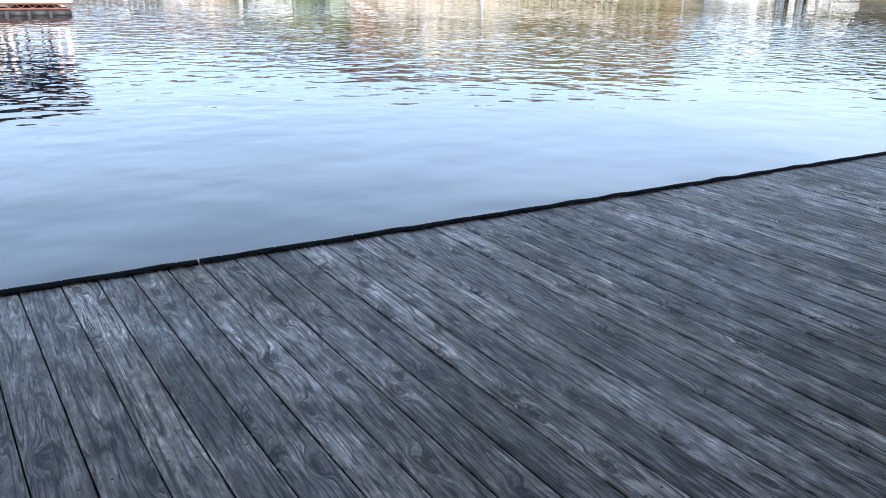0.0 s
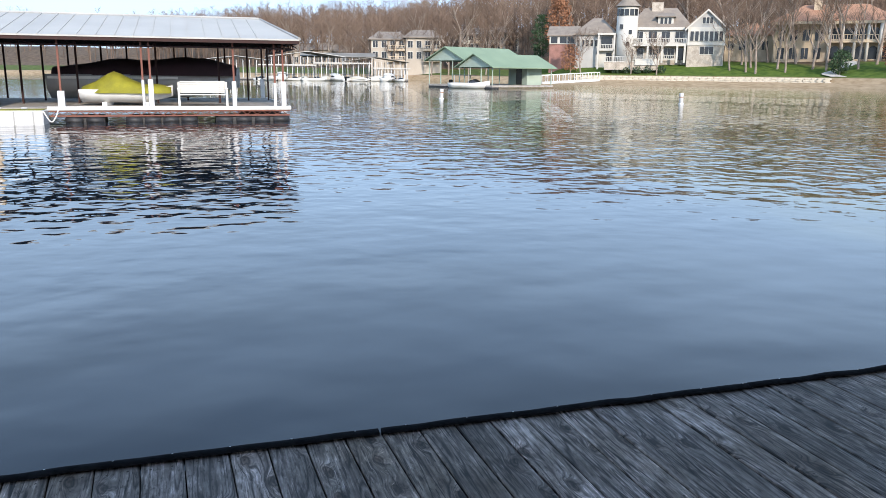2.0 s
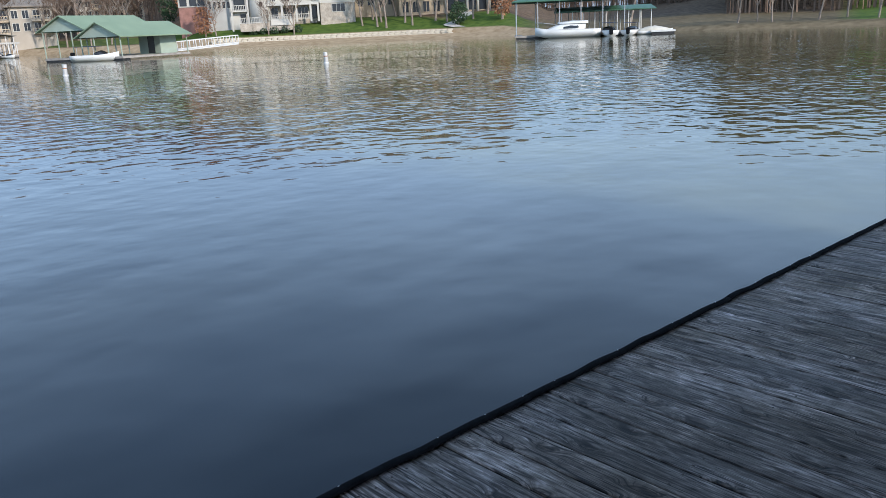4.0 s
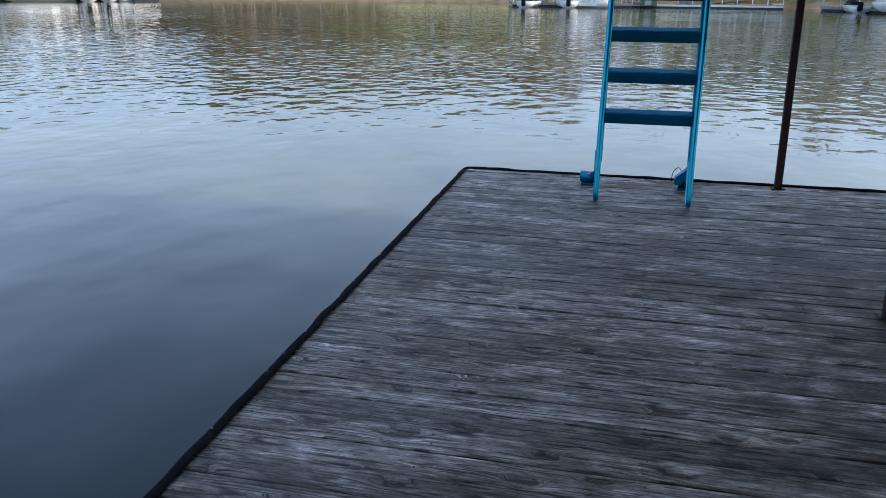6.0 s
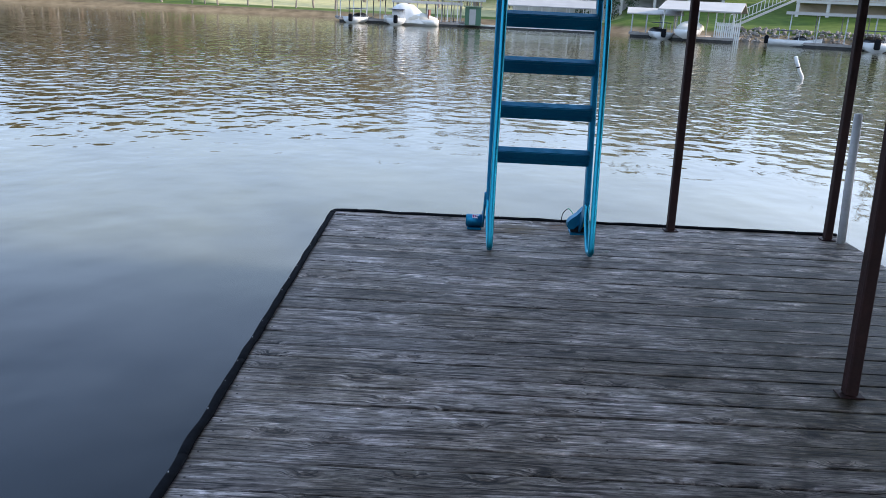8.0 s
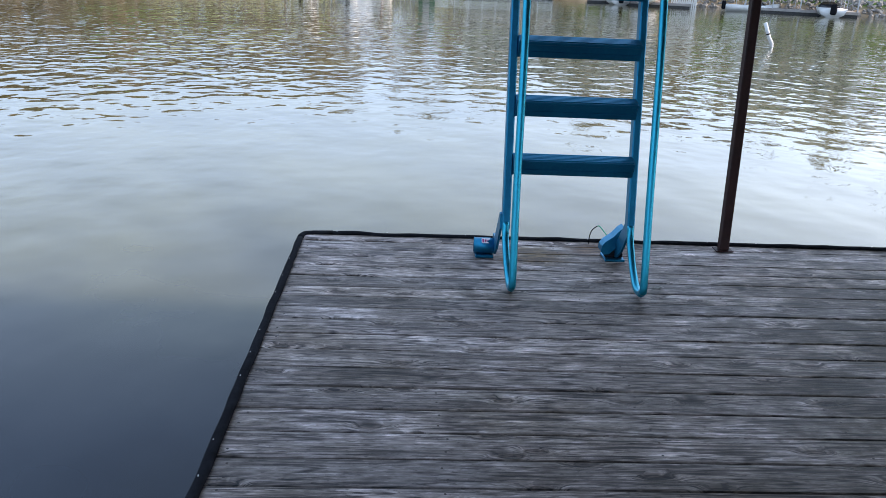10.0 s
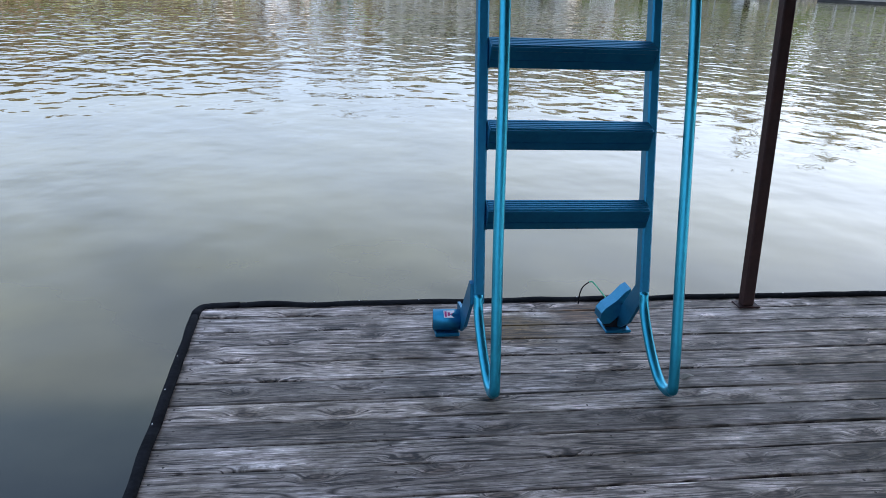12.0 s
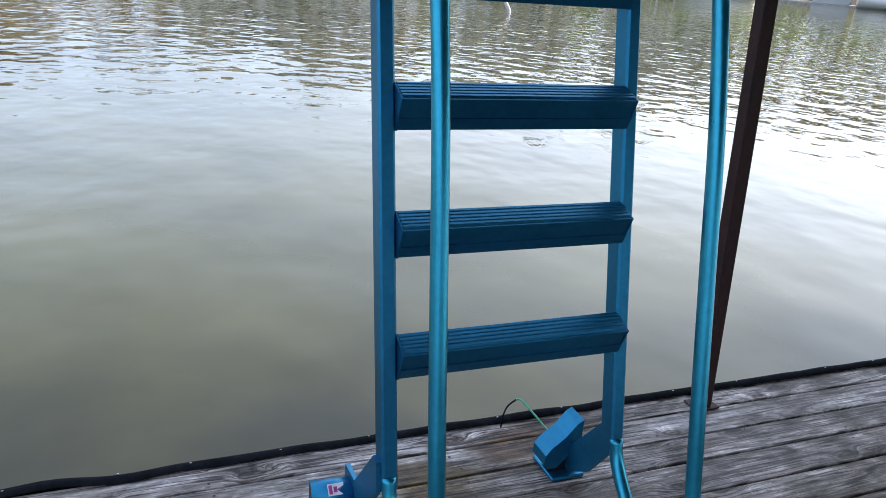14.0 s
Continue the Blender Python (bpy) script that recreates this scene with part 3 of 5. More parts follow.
# ---- the dock underfoot ----
DECK_W, DECK_L = 3.66, 13.0
def build_dock():
    dock = thing("dock", "weathered grey timber dock deck edged with black rubber", "dock")
    dock["kind"] = "structure"
    # dark frame and floats under the boards
    for x in (0.03, 0.75, 1.45, 2.15, 2.85, 3.58):
        part("joist", box((x - 0.02, -DECK_L, -0.24), (x + 0.02, -0.04, -0.047)), DARK, dock)
    part("rim_joist", box((0.0, -0.04, -0.24), (DECK_W, -0.003, -0.047)), DARK, dock)
    for k in range(5):
        part("float", box((0.12, -2.5 - k * 2.6, -0.75), (DECK_W - 0.12, -0.15 - k * 2.6, -0.245), 0.05), FLOAT_BLACK, dock)
    # bumper along two edges: a soft black hose-like strip, nailed on, lying a little wavy
    def strip(pts, name, wide, seed):
        b = bmesh.new()
        rings = []
        prof = [(-0.4, -1.6), (-0.55, -0.4), (-0.5, 0.25), (-0.3, 0.5), (0.2, 0.52), (0.5, 0.3), (0.5, 0.02)]
        for k, (p, out) in enumerate(pts):
            p, out = Vector(p), Vector(out)
            w = wide * (1 + 0.16 * noise.noise(Vector((k * 0.31, seed, 0))))
            lift = 0.006 * noise.noise(Vector((k * 0.23, seed, 5.0)))
            slip = 0.005 * noise.noise(Vector((k * 0.17, seed, 9.0)))
            rings.append([b.verts.new(p + out * (-u * w + slip) + Vector((0, 0, v * 0.024 + lift + 0.004))) for u, v in prof])
        for a, c in zip(rings, rings[1:]):
            for q in range(len(prof) - 1):
                b.faces.new((a[q], a[q + 1], c[q + 1], c[q]))
        b.faces.new(rings[0])
        b.faces.new(rings[-1][::-1])
        return part(name, b, RUBBER, dock, "black rubber edge bumper", True)
    for k, (a, b2) in enumerate([(-DECK_L, -6.481), (-6.469, -4.852), (-4.848, -3.322), (-3.318, -2.582), (-2.578, -0.10)]):
        strip([((0.004, y, 0.0), (-1, 0, 0)) for y in np.linspace(a, b2, int((b2 - a) / 0.04) + 2)], "bumper", 0.036, k)
    corner = [((0.062 - 0.058 * math.cos(a), -0.058 + 0.058 * math.sin(a), 0.0), (-math.cos(a), math.sin(a), 0)) for a in np.linspace(0, math.pi / 2, 9)]
    corner = [((0.004, -0.097, 0), (-1, 0, 0))] + corner + [((0.1745, 0.004, 0), (0, 1, 0))]
    strip(corner, "bumper", 0.036, 7)
    strip([((x, 0.012 * math.exp(-((x - 0.33) / 0.1) ** 2) - 0.012 * math.exp(-((x - 0.52) / 0.1) ** 2), 0.0), (0, 1, 0)) for x in np.arange(0.175, DECK_W, 0.04)], "bumper", 0.032, 8)
    # staples that hold the bumper
    pins = bmesh.new()
    pin_rng = random.Random(6)
    for y in np.arange(-DECK_L + 0.1, -0.1, 0.21):
        yy = y + 0.05 * pin_rng.random()
        add_box(pins, (-0.005, yy - 0.003, 0.012), (-0.002, yy + 0.003, 0.0175))
    for x in np.arange(0.2, DECK_W, 0.24):
        xx = x + 0.06 * pin_rng.random()
        add_box(pins, (xx - 0.003, 0.001, 0.012), (xx + 0.003, 0.004, 0.0175))
    part("staples", pins, ALUMINIUM, dock, "dull bumper staples")["kind"] = "stuff"
    return dock


DOCK = build_dock()
POST_LEAN = Matrix(((1, 0, -0.004, 0), (0, 1, 0.07, 0), (0, 0, 1, 0), (0, 0, 0, 1)))
LADDER_LEAN = Matrix(((1, 0, 0, 0), (0, 1, 0.214, -0.572), (0, 0, 1, 0), (0, 0, 0, 1)))


def post(x, y, half=0.026, top=2.32):
    t = thing("dock_post", "dark brown painted square steel post bolted to the deck", "post", Matrix.Translation((x, y, 0)), "roof posts of the dock")
    b = box((-half, -half, 0.006), (half, half, top), 0.005)
    bmesh.ops.transform(b, matrix=POST_LEAN, verts=b.verts)
    part("shaft", b, BROWN_STEEL, t)
    part("base_plate", box((-half - 0.025, -half - 0.012, 0.0), (half + 0.025, half + 0.012, 0.006), 0.002), BROWN_STEEL, t)
    return t


post(2.43, -0.085)
post(2.54, -2.60)
post(3.535, -0.125)
post(2.52, -5.1)
post(2.52, -9.4)

pole = thing("white_pole", "white plastic pipe standing beside a brown post", "pole", Matrix.Translation((3.60, -0.20, 0)))
part("pipe", tube([(0, 0, 0.0), (-0.03, 0, 0.45), (-0.055, 0.0, 0.90)], 0.028, 10), WHITE_PVC, pole, "", True)

# roof that the posts carry, over the walkway
roof = thing("dock_roof", "brown steel dock roof carried on the posts", "roof")
part("sheet", box((0.25, -13.0, 2.42), (11.5, 0.35, 2.46)), BROWN_STEEL, roof)
for k, x in enumerate((0.3, 2.49, 6.0, 11.4)):
    part("beam", box((x - 0.04, -12.95, 2.32), (x + 0.04, 0.30, 2.417)), BROWN_STEEL, roof)

# ---- the blue ladder ----
def build_ladder():
    lad = thing("swim_ladder", "blue anodised aluminium swim ladder folded up on the dock edge", "ladder")
    def lean(b):
        bmesh.ops.transform(b, matrix=LADDER_LEAN, verts=b.verts)
        return b
    xl, xr = 1.122, 1.730
    for x0, x1 in ((xl - 0.040, xl), (xr - 0.004, xr + 0.034)):
        b = bmesh.new()
        add_box(b, (x0, -0.008, 0.225), (x1, 0.052, 1.95), 0.006)
        part("stringer", lean(b), BLUE, lad)
    for k in range(5):
        z = 0.604 + 0.284 * k
        b = bmesh.new()
        # tilted step: ribbed tread, front lip that slopes back underneath
        poly, ribs = [(-0.006, -0.102), (0.030, -0.095), (0.004, 0.0)], 5
        for q in range(ribs):
            u, v, w, d = -0.050 * q / ribs, -0.022 * q / ribs, 0.050 / ribs, 0.022 / ribs
            poly += [(u - w * 0.06, v - d * 0.06 + 0.002), (u - w * 0.62, v - d * 0.62 + 0.002), (u - w * 0.72, v - d * 0.72 - 0.003), (u - w * 0.96, v - d * 0.96 - 0.003)]
        poly += [(-0.053, -0.026), (-0.046, -0.040), (-0.040, -0.041), (-0.022, -0.072), (-0.025, -0.074)]
        add_prism(b, [(u, v + z) for u, v in poly], xl + 0.004, xr, "x")
        st = part("step", lean(b), BLUE, lad)
        for x in (xl, xr):
            part("end_cap", lean(add_prism(bmesh.new(), [(u, v + z) for u, v in ((0.004, 0.001), (-0.054, -0.025), (-0.006, -0.104), (0.030, -0.096))], x, x + 0.004, "x")), BLUE, st)
    # handrails: from the stringer's foot forward along the deck, round a bend and up
    for x, f, y in ((xl - 0.022, 1.106, -0.855), (xr + 0.014, 1.732, -0.885)):
        top = 0.232
        line = arc([(x, -0.515, 0.26), (x, -0.545, 0.19), ((x * 2 + f) / 3, -0.64, 0.098), (f, y + 0.125, 0.034), (f, y + 0.055, 0.021), (f, y + 0.008, 0.040), (f, y, 0.100),
                    (f, y + 0.080, 0.50), (f + 0.004, y + 0.155, 0.85), (f + 0.008, y + top, 1.20), (f + 0.012, y + 0.36, 1.65), (f + 0.012, y + 0.45, 1.90), (x, -0.20, 1.98)], 6)
        part("handrail", tube(line, 0.0185, 12), BLUE_TUBE, lad, "bright blue round handrail", True)
    # hinge at the foot of each stringer
    for side in (0, 1):
        x = (xl - 0.052, xr + 0.006)[side]
        h = part("hinge_bracket", add_prism(bmesh.new(), [(-0.520, 0.225), (-0.505, 0.300), (-0.480, 0.305), (-0.335, 0.125), (-0.245, 0.115), (-0.245, 0.030), (-0.330, 0.022), (-0.420, 0.085)], x, x + 0.012, "x"), BLUE, lad)
        if side == 0:
            part("hinge_tube", tube([(0.966, -0.285, 0.056), (1.085, -0.300, 0.060)], 0.043, 20), BLUE, h, "blue round hinge tube with a sticker", True)
            part("tube_bore", tube([(0.9645, -0.2848, 0.056), (0.966, -0.285, 0.056)], 0.036, 20), DARK, h)
            c = bmesh.new()
            add_box(c, (-0.022, -0.0435, -0.014), (0.022, -0.0430, 0.018))
            turn = Matrix.Translation((1.026, -0.2925, 0.058)) @ Matrix.Rotation(radians(-52), 4, "X")
            bmesh.ops.transform(c, matrix=turn, verts=c.verts)
            part("sticker", c, LABEL, h, "small white printed sticker")
            c = bmesh.new()
            for q in range(3):
                add_box(c, (-0.019 + q * 0.013, -0.0442, -0.010 + 0.004 * q), (-0.010 + q * 0.013, -0.0436, 0.014 - 0.005 * q))
            bmesh.ops.transform(c, matrix=turn, verts=c.verts)
            part("sticker_print", c, PINK, h)
            part("foot_plate", box((0.972, -0.335, 0.0), (1.070, -0.245, 0.016), 0.003), BLUE, h)
        else:
            # folded scoop over a dark socket
            poly = [(1.645, 0.052), (1.648, 0.082), (1.664, 0.104), (1.708, 0.138), (1.742, 0.178), (1.762, 0.190), (1.762, 0.105), (1.722, 0.068), (1.690, 0.036), (1.660, 0.034)]
            part("hinge_shell", add_prism(bmesh.new(), [(u + 0.012, v) for u, v in poly], -0.320, -0.245, "y"), BLUE, h, "blue folded hinge scoop")
            part("hinge_socket", tube([(1.690, -0.282, 0.032), (1.780, -0.282, 0.032)], 0.030, 14), RUBBER, h, "", True)
            part("yellow_tag", box((1.738, -0.327, 0.060), (1.770, -0.321, 0.084)), YELLOW_TAPE, h)
            part("foot_plate", box((1.680, -0.340, 0.0), (1.790, -0.215, 0.012), 0.003), BLUE, h)
    return lad


build_ladder()
wire = thing("loose_wire", "thin green and black wire looped up by the ladder hinge", "wire", Matrix.Translation((1.655, -0.035, 0)))
part("black_end", tube(arc([(0, 0, 0.0), (0.0, -0.005, 0.045), (0.010, -0.010, 0.085), (0.034, -0.018, 0.112)]), 0.0030, 6), RUBBER, wire, "black wire end")
part("green_length", tube(arc([(0.034, -0.018, 0.112), (0.048, -0.03, 0.114), (0.072, -0.09, 0.088), (0.088, -0.15, 0.070), (0.092, -0.21, 0.085), (0.080, -0.27, 0.100)]), 0.0032, 6), GREEN_WIRE, wire, "green insulated wire")
# a scrap of dry leaf on the boards
b = bmesh.new()
rim = [(0.034, 0.0), (0.020, 0.012), (0.004, 0.010), (-0.010, 0.016), (-0.028, 0.008), (-0.034, -0.002), (-0.018, -0.010), (0.004, -0.014), (0.018, -0.007)]
vs = [b.verts.new((x, y, 0.006 + 0.006 * math.sin(x * 90 + y * 60))) for x, y in rim]
b.faces.new(vs)
bmesh.ops.solidify(b, geom=b.faces[:], thickness=0.0012)
leaf = thing("dry_leaf", "pale curled dry leaf lying on the boards", "leaf", Matrix.Translation((1.86, -0.72, 0.0)))
part("blade", b, LEAF_DRY, leaf)

# ---- the far shore: local frames with x to the right, y away from the dock ----
def toward(b, d, z=0.0, turn=0.0):
    return pose(CENTRE[0] + d * math.cos(radians(b)), CENTRE[1] + d * math.sin(radians(b)), z, 0, 0, b - 90 + turn)


def gable_roof(lo, hi, rise, over=0.4, thick=0.16, along="x", hip=0.0):
    """A pitched roof over a rectangle at eave height, its ridge along x or y, with hipped ends if asked."""
    x0, y0, z0 = lo
    x1, y1 = hi
    x0, y0, x1, y1 = x0 - over, y0 - over, x1 + over, y1 + over
    b = bmesh.new()
    if along == "x":
        ym = (y0 + y1) / 2
        a, c = (x0 + hip, ym), (x1 - hip, ym)
    else:
        xm = (x0 + x1) / 2
        a, c = (xm, y0 + hip), (xm, y1 - hip)
    layers = []
    for dz in (0, -thick):
        v = [b.verts.new(p) for p in ((x0, y0, z0 + dz), (x1, y0, z0 + dz), (x1, y1, z0 + dz), (x0, y1, z0 + dz), (*a, z0 + rise + dz), (*c, z0 + rise + dz))]
        layers.append(v)
    for k, v in enumerate(layers):
        q = [(v[0], v[1], v[5], v[4]), (v[2], v[3], v[4], v[5]), (v[1], v[2], v[5]), (v[3], v[0], v[4])] if along == "x" else [(v[1], v[2], v[5], v[4]), (v[3], v[0], v[4], v[5]), (v[0], v[1], v[4]), (v[2], v[3], v[5])]
        if not hip:
            q = q[:2]
        for f in q:
            b.faces.new(f if k == 0 else f[::-1])
    t, u = layers
    rim = [(0, 1), (1, 2), (2, 3), (3, 0)] if hip else ([(0, 1), (2, 3), (1, 5), (5, 2), (3, 4), (4, 0)] if along == "x" else [(1, 2), (3, 0), (0, 4), (4, 1), (2, 5), (5, 3)])
    for i, j in rim:
        b.faces.new((t[i], t[j], u[j], u[i]))
    return b


def gable_wall(x0, x1, y, z0, rise, thick=0.2):
    return add_prism(bmesh.new(), [(x0, z0), (x1, z0), ((x0 + x1) / 2, z0 + rise)], y, y + thick, "y")


def window(parent, x, y, z, w, h, bars=1, frame_mat=None, arch=False):
    """A window set into a wall that faces the lake: frame, dark pane, glazing bars."""
    fm = frame_mat or SIDING_WHITE
    b = bmesh.new()
    f = 0.09
    add_box(b, (x - w / 2 - f, y - 0.07, z - f), (x - w / 2, y + 0.05, z + h + f))
    add_box(b, (x + w / 2, y - 0.07, z - f), (x + w / 2 + f, y + 0.05, z + h + f))
    add_box(b, (x - w / 2, y - 0.07, z + h), (x + w / 2, y + 0.05, z + h + f))
    add_box(b, (x - w / 2, y - 0.09, z - f), (x + w / 2, y + 0.05, z))
    for k in range(1, bars + 1):
        bx = x - w / 2 + w * k / (bars + 1)
        add_box(b, (bx - 0.03, y - 0.05, z), (bx + 0.03, y + 0.02, z + h))
    wd = part("window", b, fm, parent)
    part("pane", box((x - w / 2, y - 0.02, z), (x + w / 2, y + 0.0, z + h)), GLASS_DARK, wd)
    return wd


def railing(parent, x0, x1, y, z, h=1.0, step=0.35, mat=None, name="railing", slope=0.0):
    b = bmesh.new()
    mat = mat or SIDING_WHITE
    n = max(2, int((x1 - x0) / step))
    for k in range(n + 1):
        x = x0 + (x1 - x0) * k / n
        zz = z + slope * (x - x0)
        add_box(b, (x - 0.035, y - 0.035, zz), (x + 0.035, y + 0.035, zz + h))
    for hh in (0.12, h):
        add_prism(b, [(x0, z + hh - 0.05), (x1, z + hh - 0.05 + slope * (x1 - x0)), (x1, z + hh + 0.05 + slope * (x1 - x0)), (x0, z + hh + 0.05)], y - 0.045, y + 0.045, "y")
    return part(name, b, mat, parent)


# ---- neighbouring boat dock ----
def build_neighbour():
    d = thing("boat_dock", "covered boat dock with white metal roof and rust-red steel posts", "boat dock")
    X0, X1 = -27.0, -36.5
    y0, y1 = -13.1, -3.6
    part("deck", box((X1, -20.0, -0.10), (X0 - 0.05, y1, 0.0)), PLANK_GREY, d, "grey boards")
    part("fascia", box((X0 - 0.05, -11.6, -0.09), (X0, y1 + 0.03, 0.035)), WHITE, d, "white edge board")
    part("side_fascia", box((X1, y1, -0.09), (X0 - 0.05, y1 + 0.05, 0.035)), WHITE, d)
    # red steel truss under the deck
    fr = part("under_frame", box((X0 - 0.12, -11.6, -0.15), (X0 - 0.04, y1, -0.105)), RED_STEEL, d, "rust-red steel frame")
    part("lower_chord", box((X0 - 0.12, -11.6, -0.31), (X0 - 0.05, y1, -0.26)), RED_STEEL, fr)
    n = 22
    for k in range(n):
        a = -11.5 + (y1 + 11.4) * k / n
        part("web", tube([(X0 - 0.08, a, -0.27), (X0 - 0.08, a + 0.18, -0.13), (X0 - 0.08, a + 0.36, -0.27)], 0.016, 5), RED_STEEL, fr)
    for a, b2 in ((-11.1, -9.85), (-9.2, -6.8), (-6.2, y1)):
        f = part("float", box((X0 - 1.2, a, -0.72), (X0 - 0.10, b2, -0.28), 0.08), FLOAT_BLACK, d, "black plastic float")
        m = int((b2 - a) / 0.55)
        for k in range(m):
            yy = a + (b2 - a) * (k + 0.5) / m
            part("bulge", tube([(X0 - 0.12, yy - 0.24, -0.44), (X0 - 0.06, yy, -0.44), (X0 - 0.12, yy + 0.24, -0.44)], 0.12, 8), FLOAT_BLACK, f, "", True)
    part("float", box((X1, y1 - 1.4, -0.72), (X1 + 7.5, y1 - 0.05, -0.28), 0.08), FLOAT_BLACK, d)
    # roof
    b = bmesh.new()
    ze, zr = 2.36, 3.32
    xe0, xe1, xr = -26.6, -37.5, -32.0
    ya, yb, yr = -22.0, -3.25, -4.15
    q = [(xe0, ya, ze), (xe0, yb, ze), (xe1, yb, ze), (xe1, ya, ze), (xr, ya, zr), (xr, yr, zr)]
    up = [b.verts.new(p) for p in q]
    dn = [b.verts.new((p[0], p[1], p[2] - 0.05)) for p in q]
    for f in ((0, 1, 5, 4), (1, 2, 5), (2, 3, 4, 5)):
        b.faces.new([up[k] for k in f])
        b.faces.new([dn[k] for k in f][::-1])
    for i, j in ((0, 1), (1, 2), (2, 3)):
        b.faces.new((up[i], up[j], dn[j], dn[i]))
    rf = part("roof", b, ROOF_WHITE, d, "white sheet metal roof")
    lining = bmesh.new()
    low = [lining.verts.new((p[0] + (0.05 if p[0] < xr else -0.05), p[1] - (0.05 if p[1] > -5 else 0), p[2] - 0.056)) for p in q]
    for f in ((0, 1, 5, 4), (1, 2, 5), (2, 3, 4, 5)):
        lining.faces.new([low[k] for k in f])
    bmesh.ops.solidify(lining, geom=lining.faces[:], thickness=0.01)
    part("roof_lining", lining, LINING, rf, "dark brown boarded underside")
    part("ridge_cap", tube([(xr, ya, zr + 0.01), (xr, yr, zr + 0.01), (xe0, yb, ze + 0.02)], 0.06, 6), ROOF_GREY, rf)
    for k in range(30):
        y = -21.5 + 0.58 * k
        me = part("seam", box((xr, y - 0.015, 0), (xe0, y + 0.015, 0.03)), ROOF_WHITE, rf).data
        for v in me.vertices:
            t = (v.co.x - xr) / (xe0 - xr)
            v.co.z += zr + (ze - zr) * t - 0.005
    part("eave_beam", box((xe0 - 0.18, ya, ze - 0.16), (xe0 - 0.02, yb, ze - 0.055)), BROWN_STEEL, d, "dark brown eave")
    part("end_beam", box((xe1, yb - 0.16, ze - 0.16), (xe0 - 0.2, yb - 0.02, ze - 0.055)), BROWN_STEEL, d)
    for k in range(9):
        x = xe0 - 0.5 - k * 1.15
        part("truss_web", tube([(x, yb - 0.15, ze - 0.32), (x - 0.5, yb - 0.15, ze - 0.12), (x - 1.0, yb - 0.15, ze - 0.32)], 0.022, 5), RED_STEEL, d)
    part("truss_chord", box((xe1, yb - 0.2, ze - 0.36), (xe0 - 0.3, yb - 0.12, ze - 0.31)), BROWN_STEEL, d)
    for k in range(16):
        y = -13.2 + k * 0.62
        part("truss_web", tube([(X0 - 0.1, y, ze - 0.30), (X0 - 0.1, y + 0.31, ze - 0.12), (X0 - 0.1, y + 0.62, ze - 0.30)], 0.02, 5), BROWN_STEEL, d)
    part("truss_chord", box((X0 - 0.14, -20, ze - 0.34), (X0 - 0.06, yb - 0.25, ze - 0.29)), BROWN_STEEL, d)
    # posts
    for y, w, h in ((-11.15, 0.22, 0.55), (-8.55, 0.09, 0.93), (-8.30, 0.17, 0.95), (-5.52, 0.15, 0.90), (-4.10, 0.10, 0.85), (-3.80, 0.17, 0.90)):
        p = part("post", box((X0 - 0.13, y - 0.032, 0.0), (X0 - 0.07, y + 0.032, ze - 0.16)), RED_STEEL, d, "rust-red steel post")
        part("sleeve", box((X0 - 0.16, y - w / 2, 0.036), (X0 - 0.03, y + w / 2, h), 0.01), WHITE_PVC, p, "white post sleeve")
    for x, ys in ((-30.5, (-12.9, -11.0, -8.2, -5.9, -3.75)), (-33.5, (-12.6, -10.4, -7.1, -4.6, -3.75)), (-36.3, (-14.5, -12.0, -9.6, -7.6, -5.4, -3.75))):
        for y in ys:
            part("post", box((x - 0.035, y - 0.035, 0.0), (x + 0.035, y + 0.035, ze - 0.1)), BROWN_STEEL, d, "dark steel post")
    for y in (-5.4, -3.75):
        part("sleeve", box((-36.36, y - 0.09, 0.0), (-36.2, y + 0.09, 0.9)), WHITE_PVC, d, "white post sleeve")
    # storage wall at the landward part
    w = part("wall_panel", box((X0 - 0.15, -20.0, 0.0), (X0 - 0.02, y0 - 0.12, 1.66)), WHITE, d, "white panelled wall")
    part("corner_trim", box((X0 - 0.17, y0 - 0.12, 0.0), (X0 + 0.01, y0, 1.75)), STUCCO, w, "tan corner trim")
    part("header", box((X0 - 0.16, -20.0, 1.66), (X0 - 0.03, y0 + 0.0, ze - 0.16)), BROWN_STEEL, w, "dark brown header")
    part("kick_board", box((X0 - 0.03, -20, -0.3), (X0 + 0.03, -13.25, -0.02)), RED_STEEL, w)
    return d


build_neighbour()

# white float platform beside it
plat = thing("float_platform", "white moulded float platform tied to the boat dock", "platform", Matrix.Translation((-26.4, -12.4, WATER_Z)))
part("body", box((-0.55, -0.85, -0.2), (0.6, 0.85, 0.46), 0.04), WHITE_PVC, plat)
for k in range(3):
    part("rib", box((0.60, -0.58 + k * 0.56, -0.1), (0.625, -0.54 + k * 0.56, 0.44)), ROOF_GREY, plat)
part("deck_pad", box((-0.5, -0.8, 0.46), (0.5, 0.8, 0.475)), YELLOW, plat, "faded yellow-green deck mat")
for k in (-0.45, 0.3):
    part("cleat", tube([(0.45, k - 0.09, 0.53), (0.45, k + 0.09, 0.53)], 0.035, 8), ALUMINIUM, plat)
part("mooring_rope", tube(arc([(0.62, 0.86, 0.45), (0.55, 1.05, 0.1), (0.5, 1.2, 0.25), (0.45, 1.3, 0.5)]), 0.02, 6), WHITE, plat)


